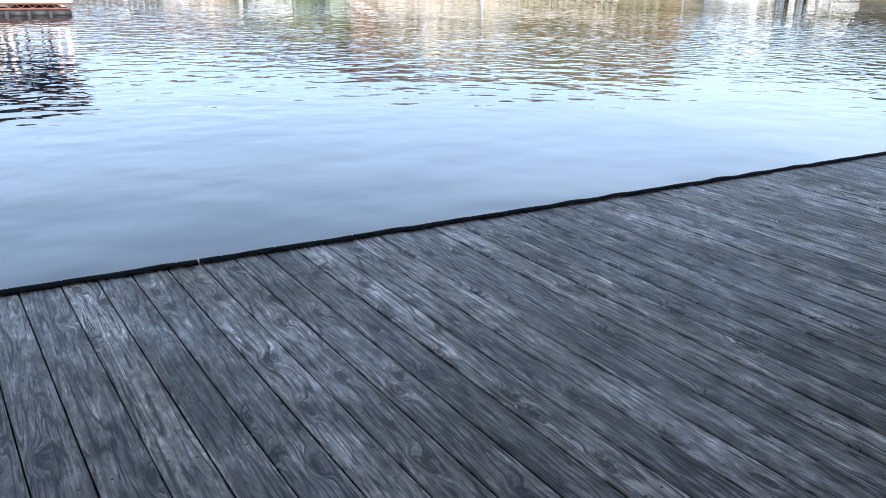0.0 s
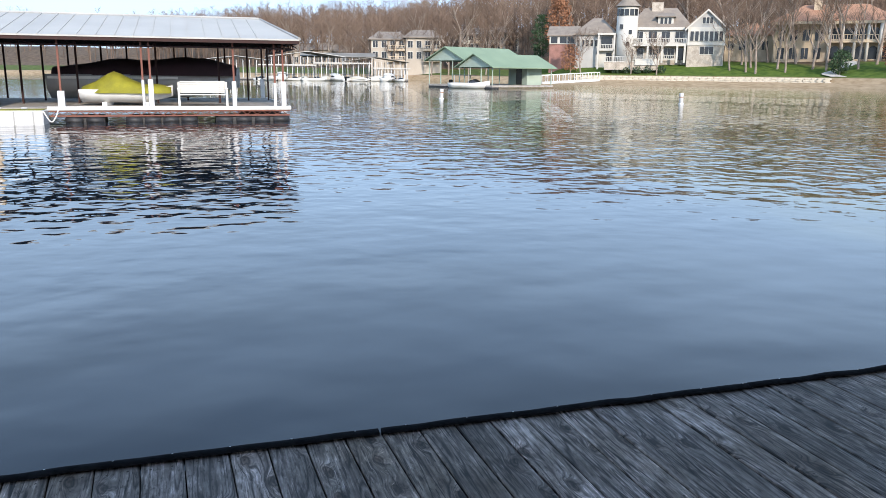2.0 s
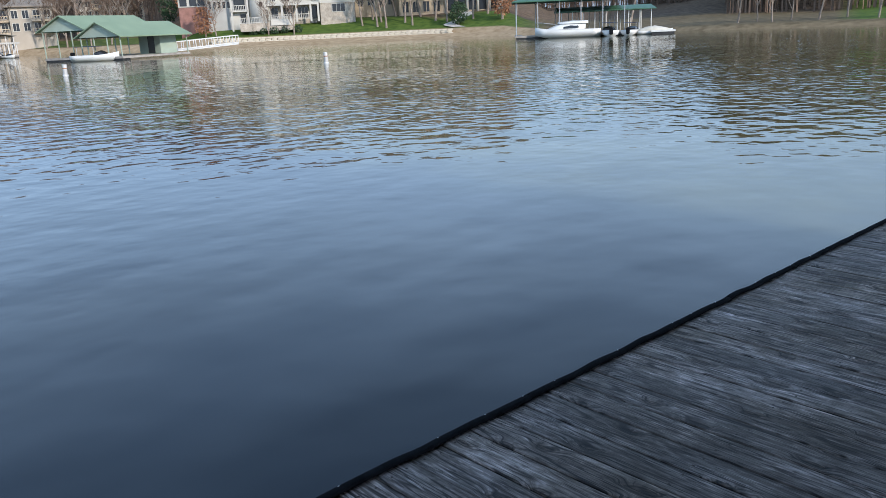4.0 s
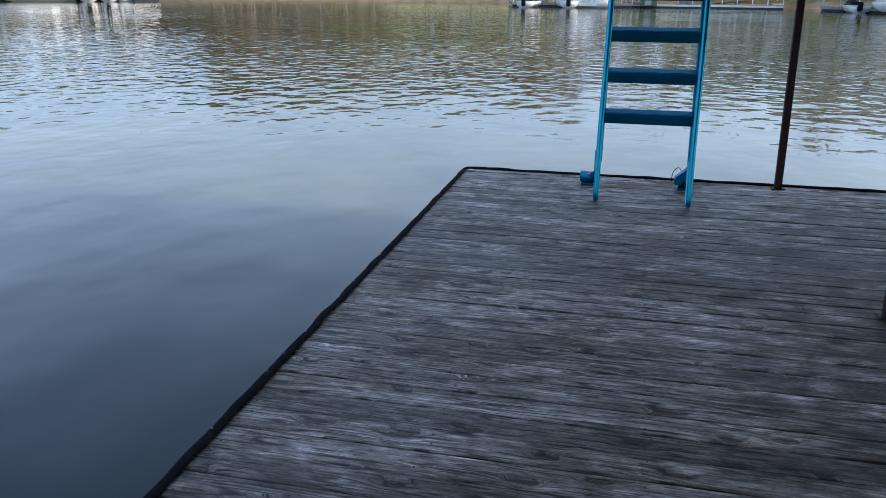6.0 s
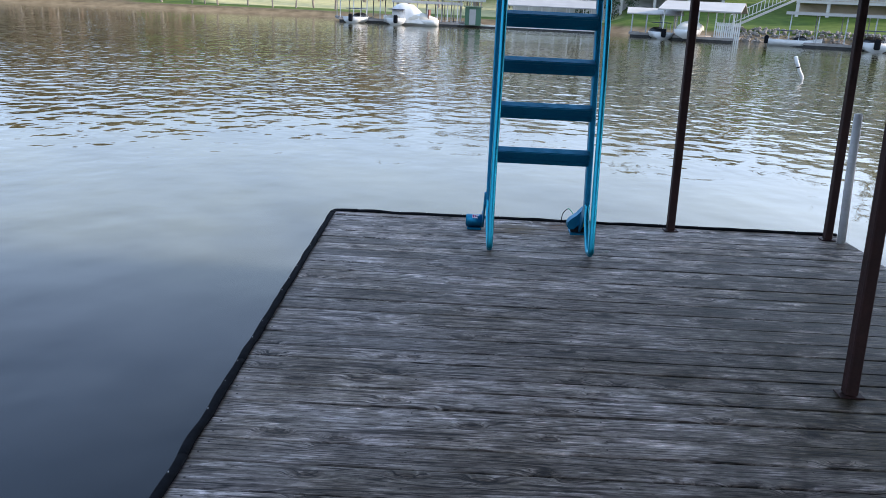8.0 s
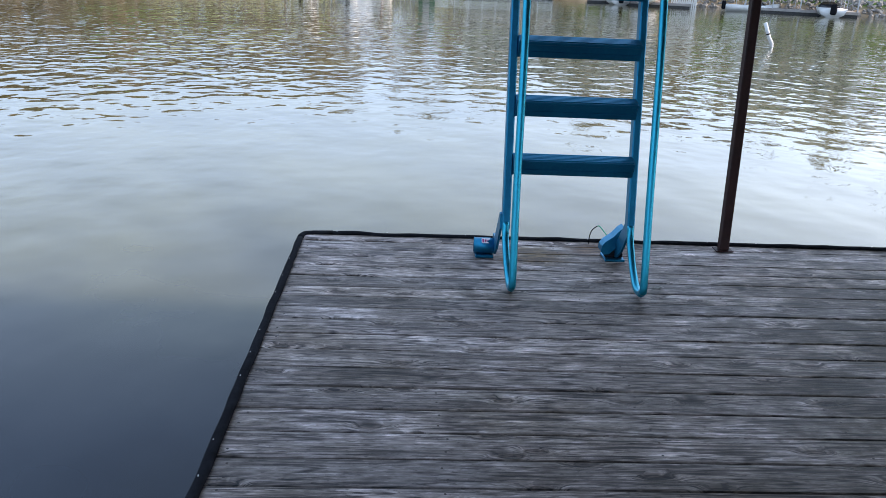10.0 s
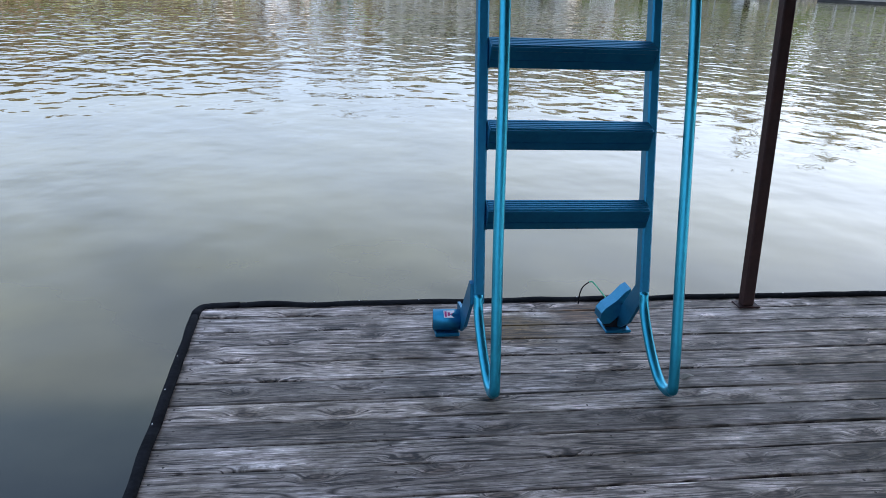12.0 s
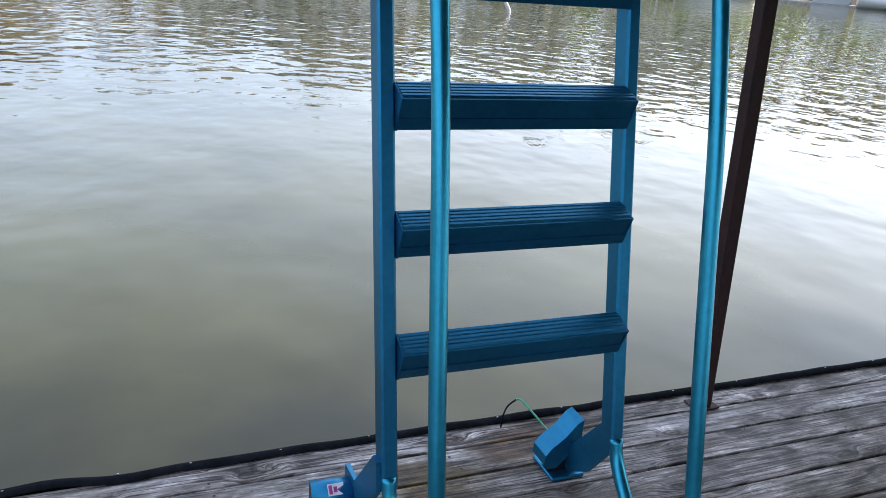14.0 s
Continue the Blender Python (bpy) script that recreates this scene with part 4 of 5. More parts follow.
def build_bench():
    t = thing("bench", "white slatted wooden bench on the boat dock", "bench", Matrix.Translation((-27.75, -6.58, 0.0)))
    for y in (-0.82, 0.82):
        for x in (0.22, -0.22):
            part("leg", box((x - 0.035, y - 0.035, 0), (x + 0.035, y + 0.035, 0.62 if x > 0 else 0.85)), WHITE, t)
        part("armrest", box((-0.25, y - 0.05, 0.60), (0.30, y + 0.05, 0.64)), WHITE, t)
    for k in range(5):
        part("seat_slat", box((-0.20 + k * 0.09, -0.78, 0.40), (-0.13 + k * 0.09, 0.78, 0.43)), WHITE, t)
    for k in range(6):
        part("back_slat", box((-0.25 - 0.012 * k, -0.78, 0.47 + k * 0.072), (-0.225 - 0.012 * k, 0.78, 0.52 + k * 0.072)), WHITE, t)


build_bench()


def hull(length, beam, depth, rows=9, flare=0.8, bow=0.55):
    """A boat's hull along x, bow at +x, keel at z=0."""
    b = bmesh.new()
    rings = []
    for k in range(rows):
        t = k / (rows - 1)
        w = beam / 2 * (1 - max(0, (t - (1 - bow)) / bow) ** 2.2)
        w = max(w, 0.02)
        lift = depth * 0.35 * max(0, (t - 0.55) / 0.45) ** 2
        x = -length / 2 + length * t
        rings.append([b.verts.new(p) for p in ((x, -w, depth + lift), (x, -w * flare, depth * 0.42 + lift), (x, -w * 0.15, lift * 1.4), (x, w * 0.15, lift * 1.4), (x, w * flare, depth * 0.42 + lift), (x, w, depth + lift))])
    for a, c in zip(rings, rings[1:]):
        for q in range(5):
            b.faces.new((a[q], a[q + 1], c[q + 1], c[q]))
        b.faces.new((a[5], a[0], c[0], c[5]))
    b.faces.new(rings[0])
    b.faces.new(rings[-1][::-1])
    return b


def mound(length, width, height, profile, n=14, m=10, sag=0.08, seed=0):
    """A draped cover along x: its height follows the profile, with folds."""
    b = bmesh.new()
    rows = []
    for i in range(n + 1):
        t = i / n
        h = height * lerp_table(profile, t)
        w = width / 2 * (0.5 + 0.5 * min(1, 4 * min(t, 1 - t) + 0.15))
        row = []
        for j in range(m + 1):
            a = math.pi * j / m
            f = 1 + sag * noise.noise(Vector((i * 0.9, j * 1.3, seed)))
            row.append(b.verts.new((-length / 2 + length * t, -math.cos(a) * w * f, max(0, math.sin(a)) ** 0.7 * h * f)))
        rows.append(row)
    for r, s in zip(rows, rows[1:]):
        for j in range(m):
            b.faces.new((r[j], r[j + 1], s[j + 1], s[j]))
    b.faces.new(rows[0][::-1])
    b.faces.new(rows[-1])
    return b


# jet ski under a yellow cover, on its rack
ski = thing("jet_ski", "white jet ski under a lime yellow cover on the boat dock", "jet ski", pose(-28.6, -9.15, 0.12, 0, 0, 84))
part("hull", hull(3.1, 1.1, 0.45), GEL_WHITE, ski, "white hull", True)
part("cover", mound(3.0, 1.14, 0.78, [(0, 0.28), (0.15, 0.42), (0.32, 0.40), (0.5, 0.72), (0.62, 1.0), (0.72, 0.85), (0.86, 0.5), (1, 0.3)], seed=3), YELLOW, ski, "lime yellow canvas cover", True)
LAST[0].location = (0, 0, 0.32)
LAST[0].rotation_euler = (0, 0, math.pi)
for k in (-0.7, 0.7):
    part("rack_bar", box((k - 0.08, -0.6, -0.12), (k + 0.08, 0.6, 0.02)), WHITE, ski)

HULL_GREY = worn("grey_hull_paint", (0.26, 0.26, 0.26), (0.38, 0.375, 0.37), 1, 0.5)
MARINA_ROOF = worn("weathered_marina_roof", (0.14, 0.125, 0.105), (0.26, 0.24, 0.21), 0.3, 0.9)
boat = thing("covered_boat", "long grey boat under a dark maroon canvas cover in its slip", "boat", pose(-32.4, -8.6, 0.12, 0, 0, 88))
part("hull", hull(7.2, 2.4, 0.95), HULL_GREY, boat, "grey hull", True)
part("cover", mound(6.9, 2.4, 0.75, [(0, 0.4), (0.2, 0.6), (0.35, 0.9), (0.5, 0.75), (0.7, 1.0), (0.85, 0.9), (1, 0.55)], 18, 10, 0.12, 8), MAROON, boat, "dark maroon canvas cover", True)
LAST[0].location = (0, 0, 0.92)
part("rub_rail", box((-3.5, -1.25, 0.78), (1.2, -1.20, 0.88)), WHITE, boat)


# ---- trees ----
def bare_tree(seed, height, spread=0.45, levels=5, thick=0.018):
    """Trunk and limbs in one mesh, twigs in another."""
    rng = random.Random(seed)
    wood, twigs = bmesh.new(), bmesh.new()

    def grow(p, d, length, r, level):
        pts = [p]
        q, e = p.copy(), d.copy()
        n = 4 if level < 2 else 2
        for _ in range(n):
            e = (e + Vector((rng.uniform(-1, 1), rng.uniform(-1, 1), rng.uniform(-0.3, 0.6))) * (0.10 + 0.05 * level)).normalized()
            q = q + e * (length / n)
            pts.append(q.copy())
        add_tube(wood if level < 3 else twigs, pts, r, 6 if level == 0 else (4 if level < 3 else 3), r * 0.55, cap=False)
        if level >= levels:
            return
        kids = rng.randint(4, 6) if level == 0 else rng.randint(3, 4)
        for k in range(kids):
            t = rng.uniform(0.35, 1.0) if level else rng.uniform(0.40, 1.0)
            i = min(int(t * n), n - 1)
            o = pts[i].lerp(pts[i + 1], t * n - i)
            a = rng.uniform(0, 2 * math.pi)
            out = Vector((math.cos(a), math.sin(a), 0))
            dd = (e * 0.75 + out * spread * rng.uniform(0.7, 1.6) + Vector((0, 0, 0.25))).normalized()
            grow(o, dd, length * rng.uniform(0.48, 0.72), r * 0.52, level + 1)
    grow(Vector((0, 0, -0.4)), Vector((rng.uniform(-0.06, 0.06), rng.uniform(-0.06, 0.06), 1)).normalized(), height * 0.55, height * thick, 0)
    return wood, twigs


TREE_LABEL = "tall bare deciduous tree with pale bark and fine brown twigs"
TREES = []
for k, h in enumerate((13.5, 11.5, 15.0, 9.0)):
    t = thing("tree", TREE_LABEL, "tree", None, "bare trees along the shore")
    w, tw = bare_tree(20 + k, h)
    part("trunk", w, BARK, t, "", True)
    part("crown", tw, TWIG, t, "bare brown twigs")
    TREES.append(t)
spots = [(139.2, 17, 0, 1.0), (139.8, 11, 1, .9), (140.3, 13, 2, .8), (140.9, 20, 0, .95), (141.6, 10, 1, 1.0), (141.9, 14, 3, 1.2), (142.2, 11, 2, .75), (142.5, 16, 1, 1.0), (143.2, 12, 3, 1.1),
         (138.2, 13, 2, .9), (137.4, 12, 1, 1.0), (136.6, 15, 0, 1.0), (135.6, 13, 1, 1.0), (134.6, 16, 2, .9), (133.6, 22, 0, .9), (145.3, 22, 1, .8), (149.6, 8.5, 3, .75), (147.9, 8.0, 3, .8), (153.0, 9.5, 3, .9),
         (144.0, 30, 2, 1.0), (146.5, 34, 0, 1.1), (149.0, 36, 2, 1.05), (151.5, 32, 1, 1.1), (140, 34, 2, 1.1), (138, 36, 0, 1.1), (135, 32, 2, 1.0), (132.6, 24, 1, .9), (131.2, 26, 3, 1.1),
         (153.8, 30, 2, 1.1), (156.0, 26, 0, 1.1), (158.5, 24, 1, 1.1), (161.5, 20, 2, 1.1), (164.0, 22, 0, 1.0), (170.5, 14, 1, 1.0), (173.0, 12, 2, .9), (159.6, 8, 3, 1.1), (160.8, 5, 1, .8), (162.2, 6, 3, 1.2), (163.4, 4, 0, .7), (164.9, 5, 3, 1.2), (166.1, 3, 1, .8), (167.6, 4, 3, 1.2), (168.8, 3, 2, .6), (118.2, 5, 3, .8), (116.1, 4, 3, .7), (107.4, 6, 3, .6), (99.0, 6, 3, .8),
         (117, 7, 1, .5), (115, 8, 3, .7), (113.4, 6, 0, .5), (111.8, 9, 1, .6), (110.1, 5.5, 3, .8), (108.2, 6, 2, .45), (106.6, 5, 3, .7), (104.7, 7, 1, .5), (103.1, 5, 3, .75), (101.6, 6, 0, .5), (100.4, 8, 3, .8),
         (97, 30, 0, 1.0), (94, 24, 2, 1.0), (92, 22, 1, 1.1), (89.5, 20, 0, 1.0), (86.5, 18, 2, 1.0), (83.5, 20, 1, 1.1), (77.8, 14, 0, .9), (67.5, 24, 1, 1.0), (62, 26, 0, 1.0), (56, 24, 2, 1.0), (48, 22, 1, 1.0)]
rng = random.Random(11)
for k, (b, s, v, sc) in enumerate(spots):
    q = land_point(b, s)
    m = Matrix.Translation(q) @ Matrix.Rotation(rng.uniform(0, 6.28), 4, "Z") @ Matrix.Diagonal((sc, sc, sc, 1))
    t = copy_thing(TREES[v], Matrix.Identity(4))
    t.matrix_world = m
for k, t in enumerate(TREES):
    t.matrix_world = Matrix.Translation(land_point(125.0 + 1.6 * k, 14 + 3 * k)) @ Matrix.Diagonal((0.8, 0.8, 0.8, 1))


def leafy(seed, height, width, n, size):
    """A crown of many small leaf clumps with gaps, in one mesh."""
    rng = random.Random(seed)
    verts, faces = [], []
    for k in range(n):
        a, u, v = rng.uniform(0, 6.283), rng.random() ** 0.6, rng.random()
        z = height * (0.12 + 0.88 * v)
        r = width * u * (0.35 + 0.65 * math.sin(math.pi * (0.15 + 0.8 * v)))
        c = Vector((r * math.cos(a), r * math.sin(a), z))
        for _ in range(3):
            d1 = Vector((rng.uniform(-1, 1), rng.uniform(-1, 1), rng.uniform(-1, 1))) * size
            d2 = Vector((rng.uniform(-1, 1), rng.uniform(-1, 1), rng.uniform(-1, 1))) * size
            i = len(verts)
            verts += [c, c + d1, c + d2]
            faces.append((i, i + 1, i + 2))
    me = bpy.data.meshes.new("crown")
    me.from_pydata(verts, [], faces)
    return me


def shrub(name, label, category, mat, b, s, height, width, n, size, seed):
    t = thing(name, label, category, Matrix.Translation(land_point(b, s)))
    part("trunk", tube([(0, 0, -0.3), (0.05, 0, height * 0.4), (0, 0.05, height * 0.8)], height * 0.03, 6, 0.02), BARK, t)
    me = leafy(seed, height, width, n, size)
    me.materials.append(mat)
    c = new("crown", me)
    c.parent = t


shrub("russet_tree", "tree with reddish brown dry leaves beside the house", "tree", RUSSET, 154.6, 22, 12, 2.8, 900, 0.42, 1)
shrub("pink_shrub_tree", "small tree in pale reddish bud by the brick house", "tree", RUSSET, 153.7, 9, 5.0, 2.0, 350, 0.28, 2)
shrub("russet_tree", "tree with reddish brown dry leaves at the end of the lawn", "tree", RUSSET, 133.6, 12, 8, 2.0, 420, 0.35, 3)
shrub("evergreen_shrub", "dark evergreen shrub on the lawn slope", "shrub", EVERGREEN, 136.6, 10, 3.6, 1.7, 380, 0.3, 4)
shrub("evergreen_tree", "dark evergreen tree among bare trees", "tree", EVERGREEN, 155.8, 20, 9, 2.0, 500, 0.4, 5)
for k, (b, s) in enumerate(((150.6, 9), (149.9, 9), (149.2, 9), (148.5, 9.3), (147.6, 9.5), (82.5, 9), (80.5, 10), (79.3, 10), (76.6, 11))):
    shrub("hedge_bush", "low dark clipped bush below the terrace", "shrub", EVERGREEN, b, s, 1.2 if b > 100 else 3.4, 0.9, 120, 0.22, 30 + k)


def build_woods():
    """The bare woods that cover the hills, too many to count."""
    rng = random.Random(5)
    verts, faces = [], []

    def spike(p, q, w):
        d = (q - p).normalized()
        s = d.cross(Vector((math.cos(rng.uniform(0, 6.28)), math.sin(rng.uniform(0, 6.28)), 0.1))).normalized() * w
        i = len(verts)
        verts.extend((p - s, p + s, q + s * 0.25, q - s * 0.25))
        faces.append((i, i + 1, i + 2, i + 3))
    for _ in range(7600):
        b = rng.choice((rng.uniform(119, 200), rng.uniform(134, 182), rng.uniform(134, 182), rng.uniform(30, 124), rng.uniform(96, 124), rng.uniform(116, 136)))
        if b > 119:
            s = (24 if b > 133.5 else 70) + 210 * rng.random() ** 1.3
            if 133 < b < 156 and s < 34:
                continue
        else:
            s = 34 + 90 * rng.random() ** 1.4
            if b < 108 and b > 96 and s < 52:
                continue
        p = land_point(b, s)
        h = rng.uniform(8.5, 14.5) if b > 133.5 else (rng.uniform(6, 10.5) if b > 119 else rng.uniform(10, 15) if b > 94 else rng.uniform(7, 11))
        top = p + Vector((rng.uniform(-0.6, 0.6), rng.uniform(-0.6, 0.6), h))
        spike(p - Vector((0, 0, 0.5)), top, 0.13)
        for k in range(22):
            t = rng.uniform(0.3, 0.98)
            o = p.lerp(top, t)
            a = rng.uniform(0, 6.283)
            l = h * (1.05 - t) * rng.uniform(0.25, 0.55) + 0.7
            q = o + Vector((math.cos(a) * l * 0.75, math.sin(a) * l * 0.75, l * rng.uniform(0.35, 0.95)))
            spike(o, q, 0.055)
            for _ in range(2):
                oo = o.lerp(q, rng.uniform(0.3, 0.9))
                spike(oo, oo + Vector((rng.uniform(-1, 1), rng.uniform(-1, 1), rng.uniform(0.1, 1.1))) * l * 0.42, 0.045)
    me = bpy.data.meshes.new("far_woods")
    me.from_pydata(verts, [], faces)
    me.materials.append(WOODS)
    tagged(new("far_woods", me), "bare brown winter woods covering the hills", "woods", kind="stuff")


build_woods()


# ---- houses ----
def build_main_house():
    h = thing("lake_house", "large white and stone lake house with round turret, shingled roofs", "house", toward(148.65, 150, 0) @ Matrix.Diagonal((0.92, 0.92, 0.93, 1)))
    # main block
    part("wall", box((-3.2, 0, 1.0), (7.7, 9, 9.9)), STONE, h, "tan stone wall")
    part("upper_wall", box((-3.25, -0.06, 6.9), (7.4, -0.01, 9.9)), SIDING_WHITE, h, "white upper storey")
    part("roof", gable_roof((-3.2, 0, 9.9), (7.7, 9), 3.9, 0.6, 0.25, "x", 3.0), SHINGLE, h, "brown grey shingle roof")
    part("cornice", box((-3.8, -0.65, 9.45), (8.0, -0.5, 9.95)), SIDING_WHITE, h)
    for x in (-1.6, 1.0, 3.4, 5.9):
        window(h, x, -0.07, 7.3, 1.5, 1.9, 1)
    # balcony and porch
    part("balcony", box((-3.0, -2.2, 6.45), (7.2, -0.07, 6.85)), SIDING_WHITE, h, "white balcony")
    railing(h, -3.0, 7.2, -2.15, 6.85, 1.0, 0.3)
    for x in (-2.9, 0.2, 2.9, 5.6, 7.0):
        part("column", box((x - 0.18, -2.2, 3.4), (x + 0.18, -1.85, 6.45)), SIDING_WHITE, h)
    for x in (-1.5, 1.5, 4.2):
        window(h, x, -0.05, 4.3, 1.9, 1.8, 2)
    part("porch_door", box((5.7, -0.04, 3.9), (6.9, -0.01, 6.2)), GLASS_DARK, h)
    railing(h, -2.9, 5.5, -2.05, 3.9, 0.9, 0.35)
    # dormer
    part("dormer", box((1.8, 0.4, 10.2), (4.7, 3, 12.0)), SIDING_WHITE, h)
    part("dormer_roof", gable_roof((1.7, 0.2, 12.0), (4.8, 3.6), 0.7, 0.3, 0.15, "x", 0.6), SHINGLE, h)
    for x in (2.5, 3.25, 4.0):
        window(h, x, 0.38, 10.5, 0.55, 1.2, 0)
    part("chimney", box((0.5, 3.6, 12.5), (2.7, 4.8, 14.8)), STONE, h)
    # gabled block
    part("gable_wall", box((7.4, -2.2, 1.5), (14.0, 8, 9.9)), STONE, h, "stone ground storey")
    part("sunroom_wall", box((7.35, -2.3, 6.6), (14.05, -2.22, 9.9)), SIDING_WHITE, h)
    part("gable_end", gable_wall(7.4, 14.0, -2.25, 9.9, 3.0), SIDING_GREY, h, "shingled gable")
    part("gable_roof", gable_roof((7.4, -2.2, 9.9), (14.0, 8), 3.15, 0.55, 0.25, "y"), SHINGLE, h)
    b = bmesh.new()
    for s in (-1, 1):
        add_prism(b, [(10.7, 13.1), (10.7, 12.75), (10.7 + s * 3.9, 9.15), (10.7 + s * 3.9, 9.5)], -2.85, -2.78, "y")
    part("barge_board", b, SIDING_WHITE, h, "white gable trim")
    for k in range(7):
        window(h, 8.1 + k * 0.87, -2.31, 7.4, 0.62, 1.7, 0)
    for x in (10.1, 10.75, 11.4):
        window(h, x, -2.27, 10.5, 0.5, 1.1, 0)
    window(h, 10.9, -2.22, 5.0, 2.4, 1.4, 2)
    # turret
    tur = part("turret", tube([(-3.9, -0.6, 1.5), (-3.9, -0.6, 13.7)], 2.0, 24), SIDING_WHITE, h, "round white turret", True)
    b = bmesh.new()
    bmesh.ops.create_cone(b, cap_ends=True, segments=24, radius1=2.5, radius2=0.05, depth=2.3, matrix=Matrix.Translation((-3.9, -0.6, 14.85)))
    part("turret_roof", b, SHINGLE, tur, "conical shingle roof")
    for a in (-150, -122, -94, -66, -38):
        c, s = math.cos(radians(a)), math.sin(radians(a))
        p = part("turret_window", box((-0.4, -0.06, 12.0), (0.4, 0.06, 13.2)), GLASS_DARK, tur)
        p.matrix_local = pose(-3.9 + 2.0 * c, -0.6 + 2.0 * s, 0, 0, 0, a + 90)
    for z, x in ((9.6, -4.9), (8.6, -3.2), (6.4, -3.6)):
        part("small_window", box((x - 0.3, -2.62, z), (x + 0.3, -2.45, z + 0.8)), GLASS_DARK, tur)
    # grey wing
    part("wing_wall", box((-13.6, -0.5, 1.0), (-6.0, 8, 8.8)), SIDING_GREY, h, "pale grey siding wing")
    part("wing_roof", gable_roof((-13.6, -0.5, 8.8), (-6.0, 8), 3.1, 0.5, 0.25, "x", 3.4), SHINGLE, h)
    for k in range(5):
        window(h, -13.0 + k * 0.85, -0.52, 6.4, 0.5, 1.2, 0)
    part("porch", box((-9.2, -1.8, 5.6), (-6.0, -0.52, 5.85)), SIDING_WHITE, h)
    part("porch_top", box((-9.3, -1.9, 8.5), (-5.9, -0.52, 8.85)), SIDING_WHITE, h)
    for x in (-9.1, -6.1):
        part("porch_post", box((x - 0.16, -1.8, 2.0), (x + 0.16, -1.5, 8.5)), SIDING_WHITE, h)
    part("porch_wall", box((-9.0, -0.62, 1.2), (-6.2, -0.55, 5.6)), SIDING_WHITE, h)
    railing(h, -9.0, -6.2, -1.7, 5.85, 0.9, 0.3)
    part("porch_opening", box((-8.6, -0.66, 6.0), (-6.6, -0.55, 8.2)), GLASS_DARK, h)
    part("porch_opening", box((-7.6, -0.68, 3.0), (-6.5, -0.63, 5.2)), GLASS_DARK, h)
    # terrace
    part("terrace", box((-7.6, -6.0, 2.0), (2.3, -2.6, 3.4)), STONE, h)
    railing(h, -7.6, 2.3, -6.0, 3.4, 1.0, 0.3, None, "terrace_railing")
    part("terrace_skirt", box((-2.0, -6.25, 2.9), (2.35, -6.1, 4.0)), SIDING_WHITE, h)
    # brick part
    part("brick_wall", box((-19.0, 2, 1.0), (-13.7, 9, 6.9)), BRICK, h, "red brick wall")
    part("brick_porch", box((-19.0, 1.85, 6.9), (-13.7, 8.8, 8.6)), SIDING_WHITE, h)
    for x in (-18.0, -16.2, -14.7):
        part("porch_opening", box((x - 0.7, 1.76, 7.1), (x + 0.6, 1.84, 8.3)), GLASS_DARK, h)
    part("brick_roof", gable_roof((-19.0, 2, 8.6), (-13.7, 9), 1.9, 0.5, 0.2, "x"), SHINGLE, h)


build_main_house()


def build_mansion():
    h = thing("mansion", "cream stucco mansion with an orange tile roof and two-storey arched loggia", "house", toward(137.2, 152, 0))
    part("wall", box((-9.2, 0, 1.0), (9.0, 11, 10.2)), STUCCO, h, "cream stucco wall")
    part("roof", gable_roof((-9.2, -0.5, 10.2), (9.0, 11), 3.0, 0.8, 0.25, "x", 5.0), TILE, h, "orange clay tile roof")
    part("cornice", box((-9.6, -2.4, 9.6), (9.4, -0.1, 10.05)), STUCCO, h)
    part("loggia_floor", box((-1.0, -2.3, 6.6), (9.2, -0.02, 6.95)), STUCCO, h)
    for k in range(6):
        x = -0.6 + k * 1.9
        part("column", tube([(x, -2.0, 3.4), (x, -2.0, 9.6)], 0.24 if k < 4 else 0.4, 10), SIDING_WHITE, h, "white column", True)
    for z in (4.0, 7.0):
        for k in range(5):
            x = 0.35 + k * 1.9
            ang = [math.pi * q / 8 for q in range(9)]
            poly = [(x - 0.7, z), (x + 0.7, z)] + [(x + 0.7 * math.cos(a), z + 1.5 + 0.6 * math.sin(a)) for a in ang]
            part("arched_window", add_prism(bmesh.new(), poly, -0.06, -0.01, "y"), GLASS_DARK, h)
        for k in range(4):
            window(h, -8.0 + k * 1.9, -0.02, z, 1.1, 1.8, 1, STUCCO)
    railing(h, -0.8, 9.0, -2.2, 6.95, 0.9, 0.4, STUCCO)
    part("chimney", box((-3.5, 3, 11.0), (-2.3, 4.2, 13.8)), STUCCO, h)
    part("side_wing", box((-17.5, 3, 1.0), (-9.3, 10, 8.2)), STUCCO, h)
    part("side_roof", gable_roof((-17.5, 3, 8.2), (-9.3, 10), 2.2, 0.5, 0.2, "x", 3), TILE, h)
    for k in range(4):
        window(h, -16.5 + k * 1.9, 2.98, 5.6, 1.0, 1.5, 1, STUCCO)


build_mansion()


CONDO = worn("tan_siding", (0.30, 0.26, 0.21), (0.42, 0.37, 0.31), 0.3, 0.8)


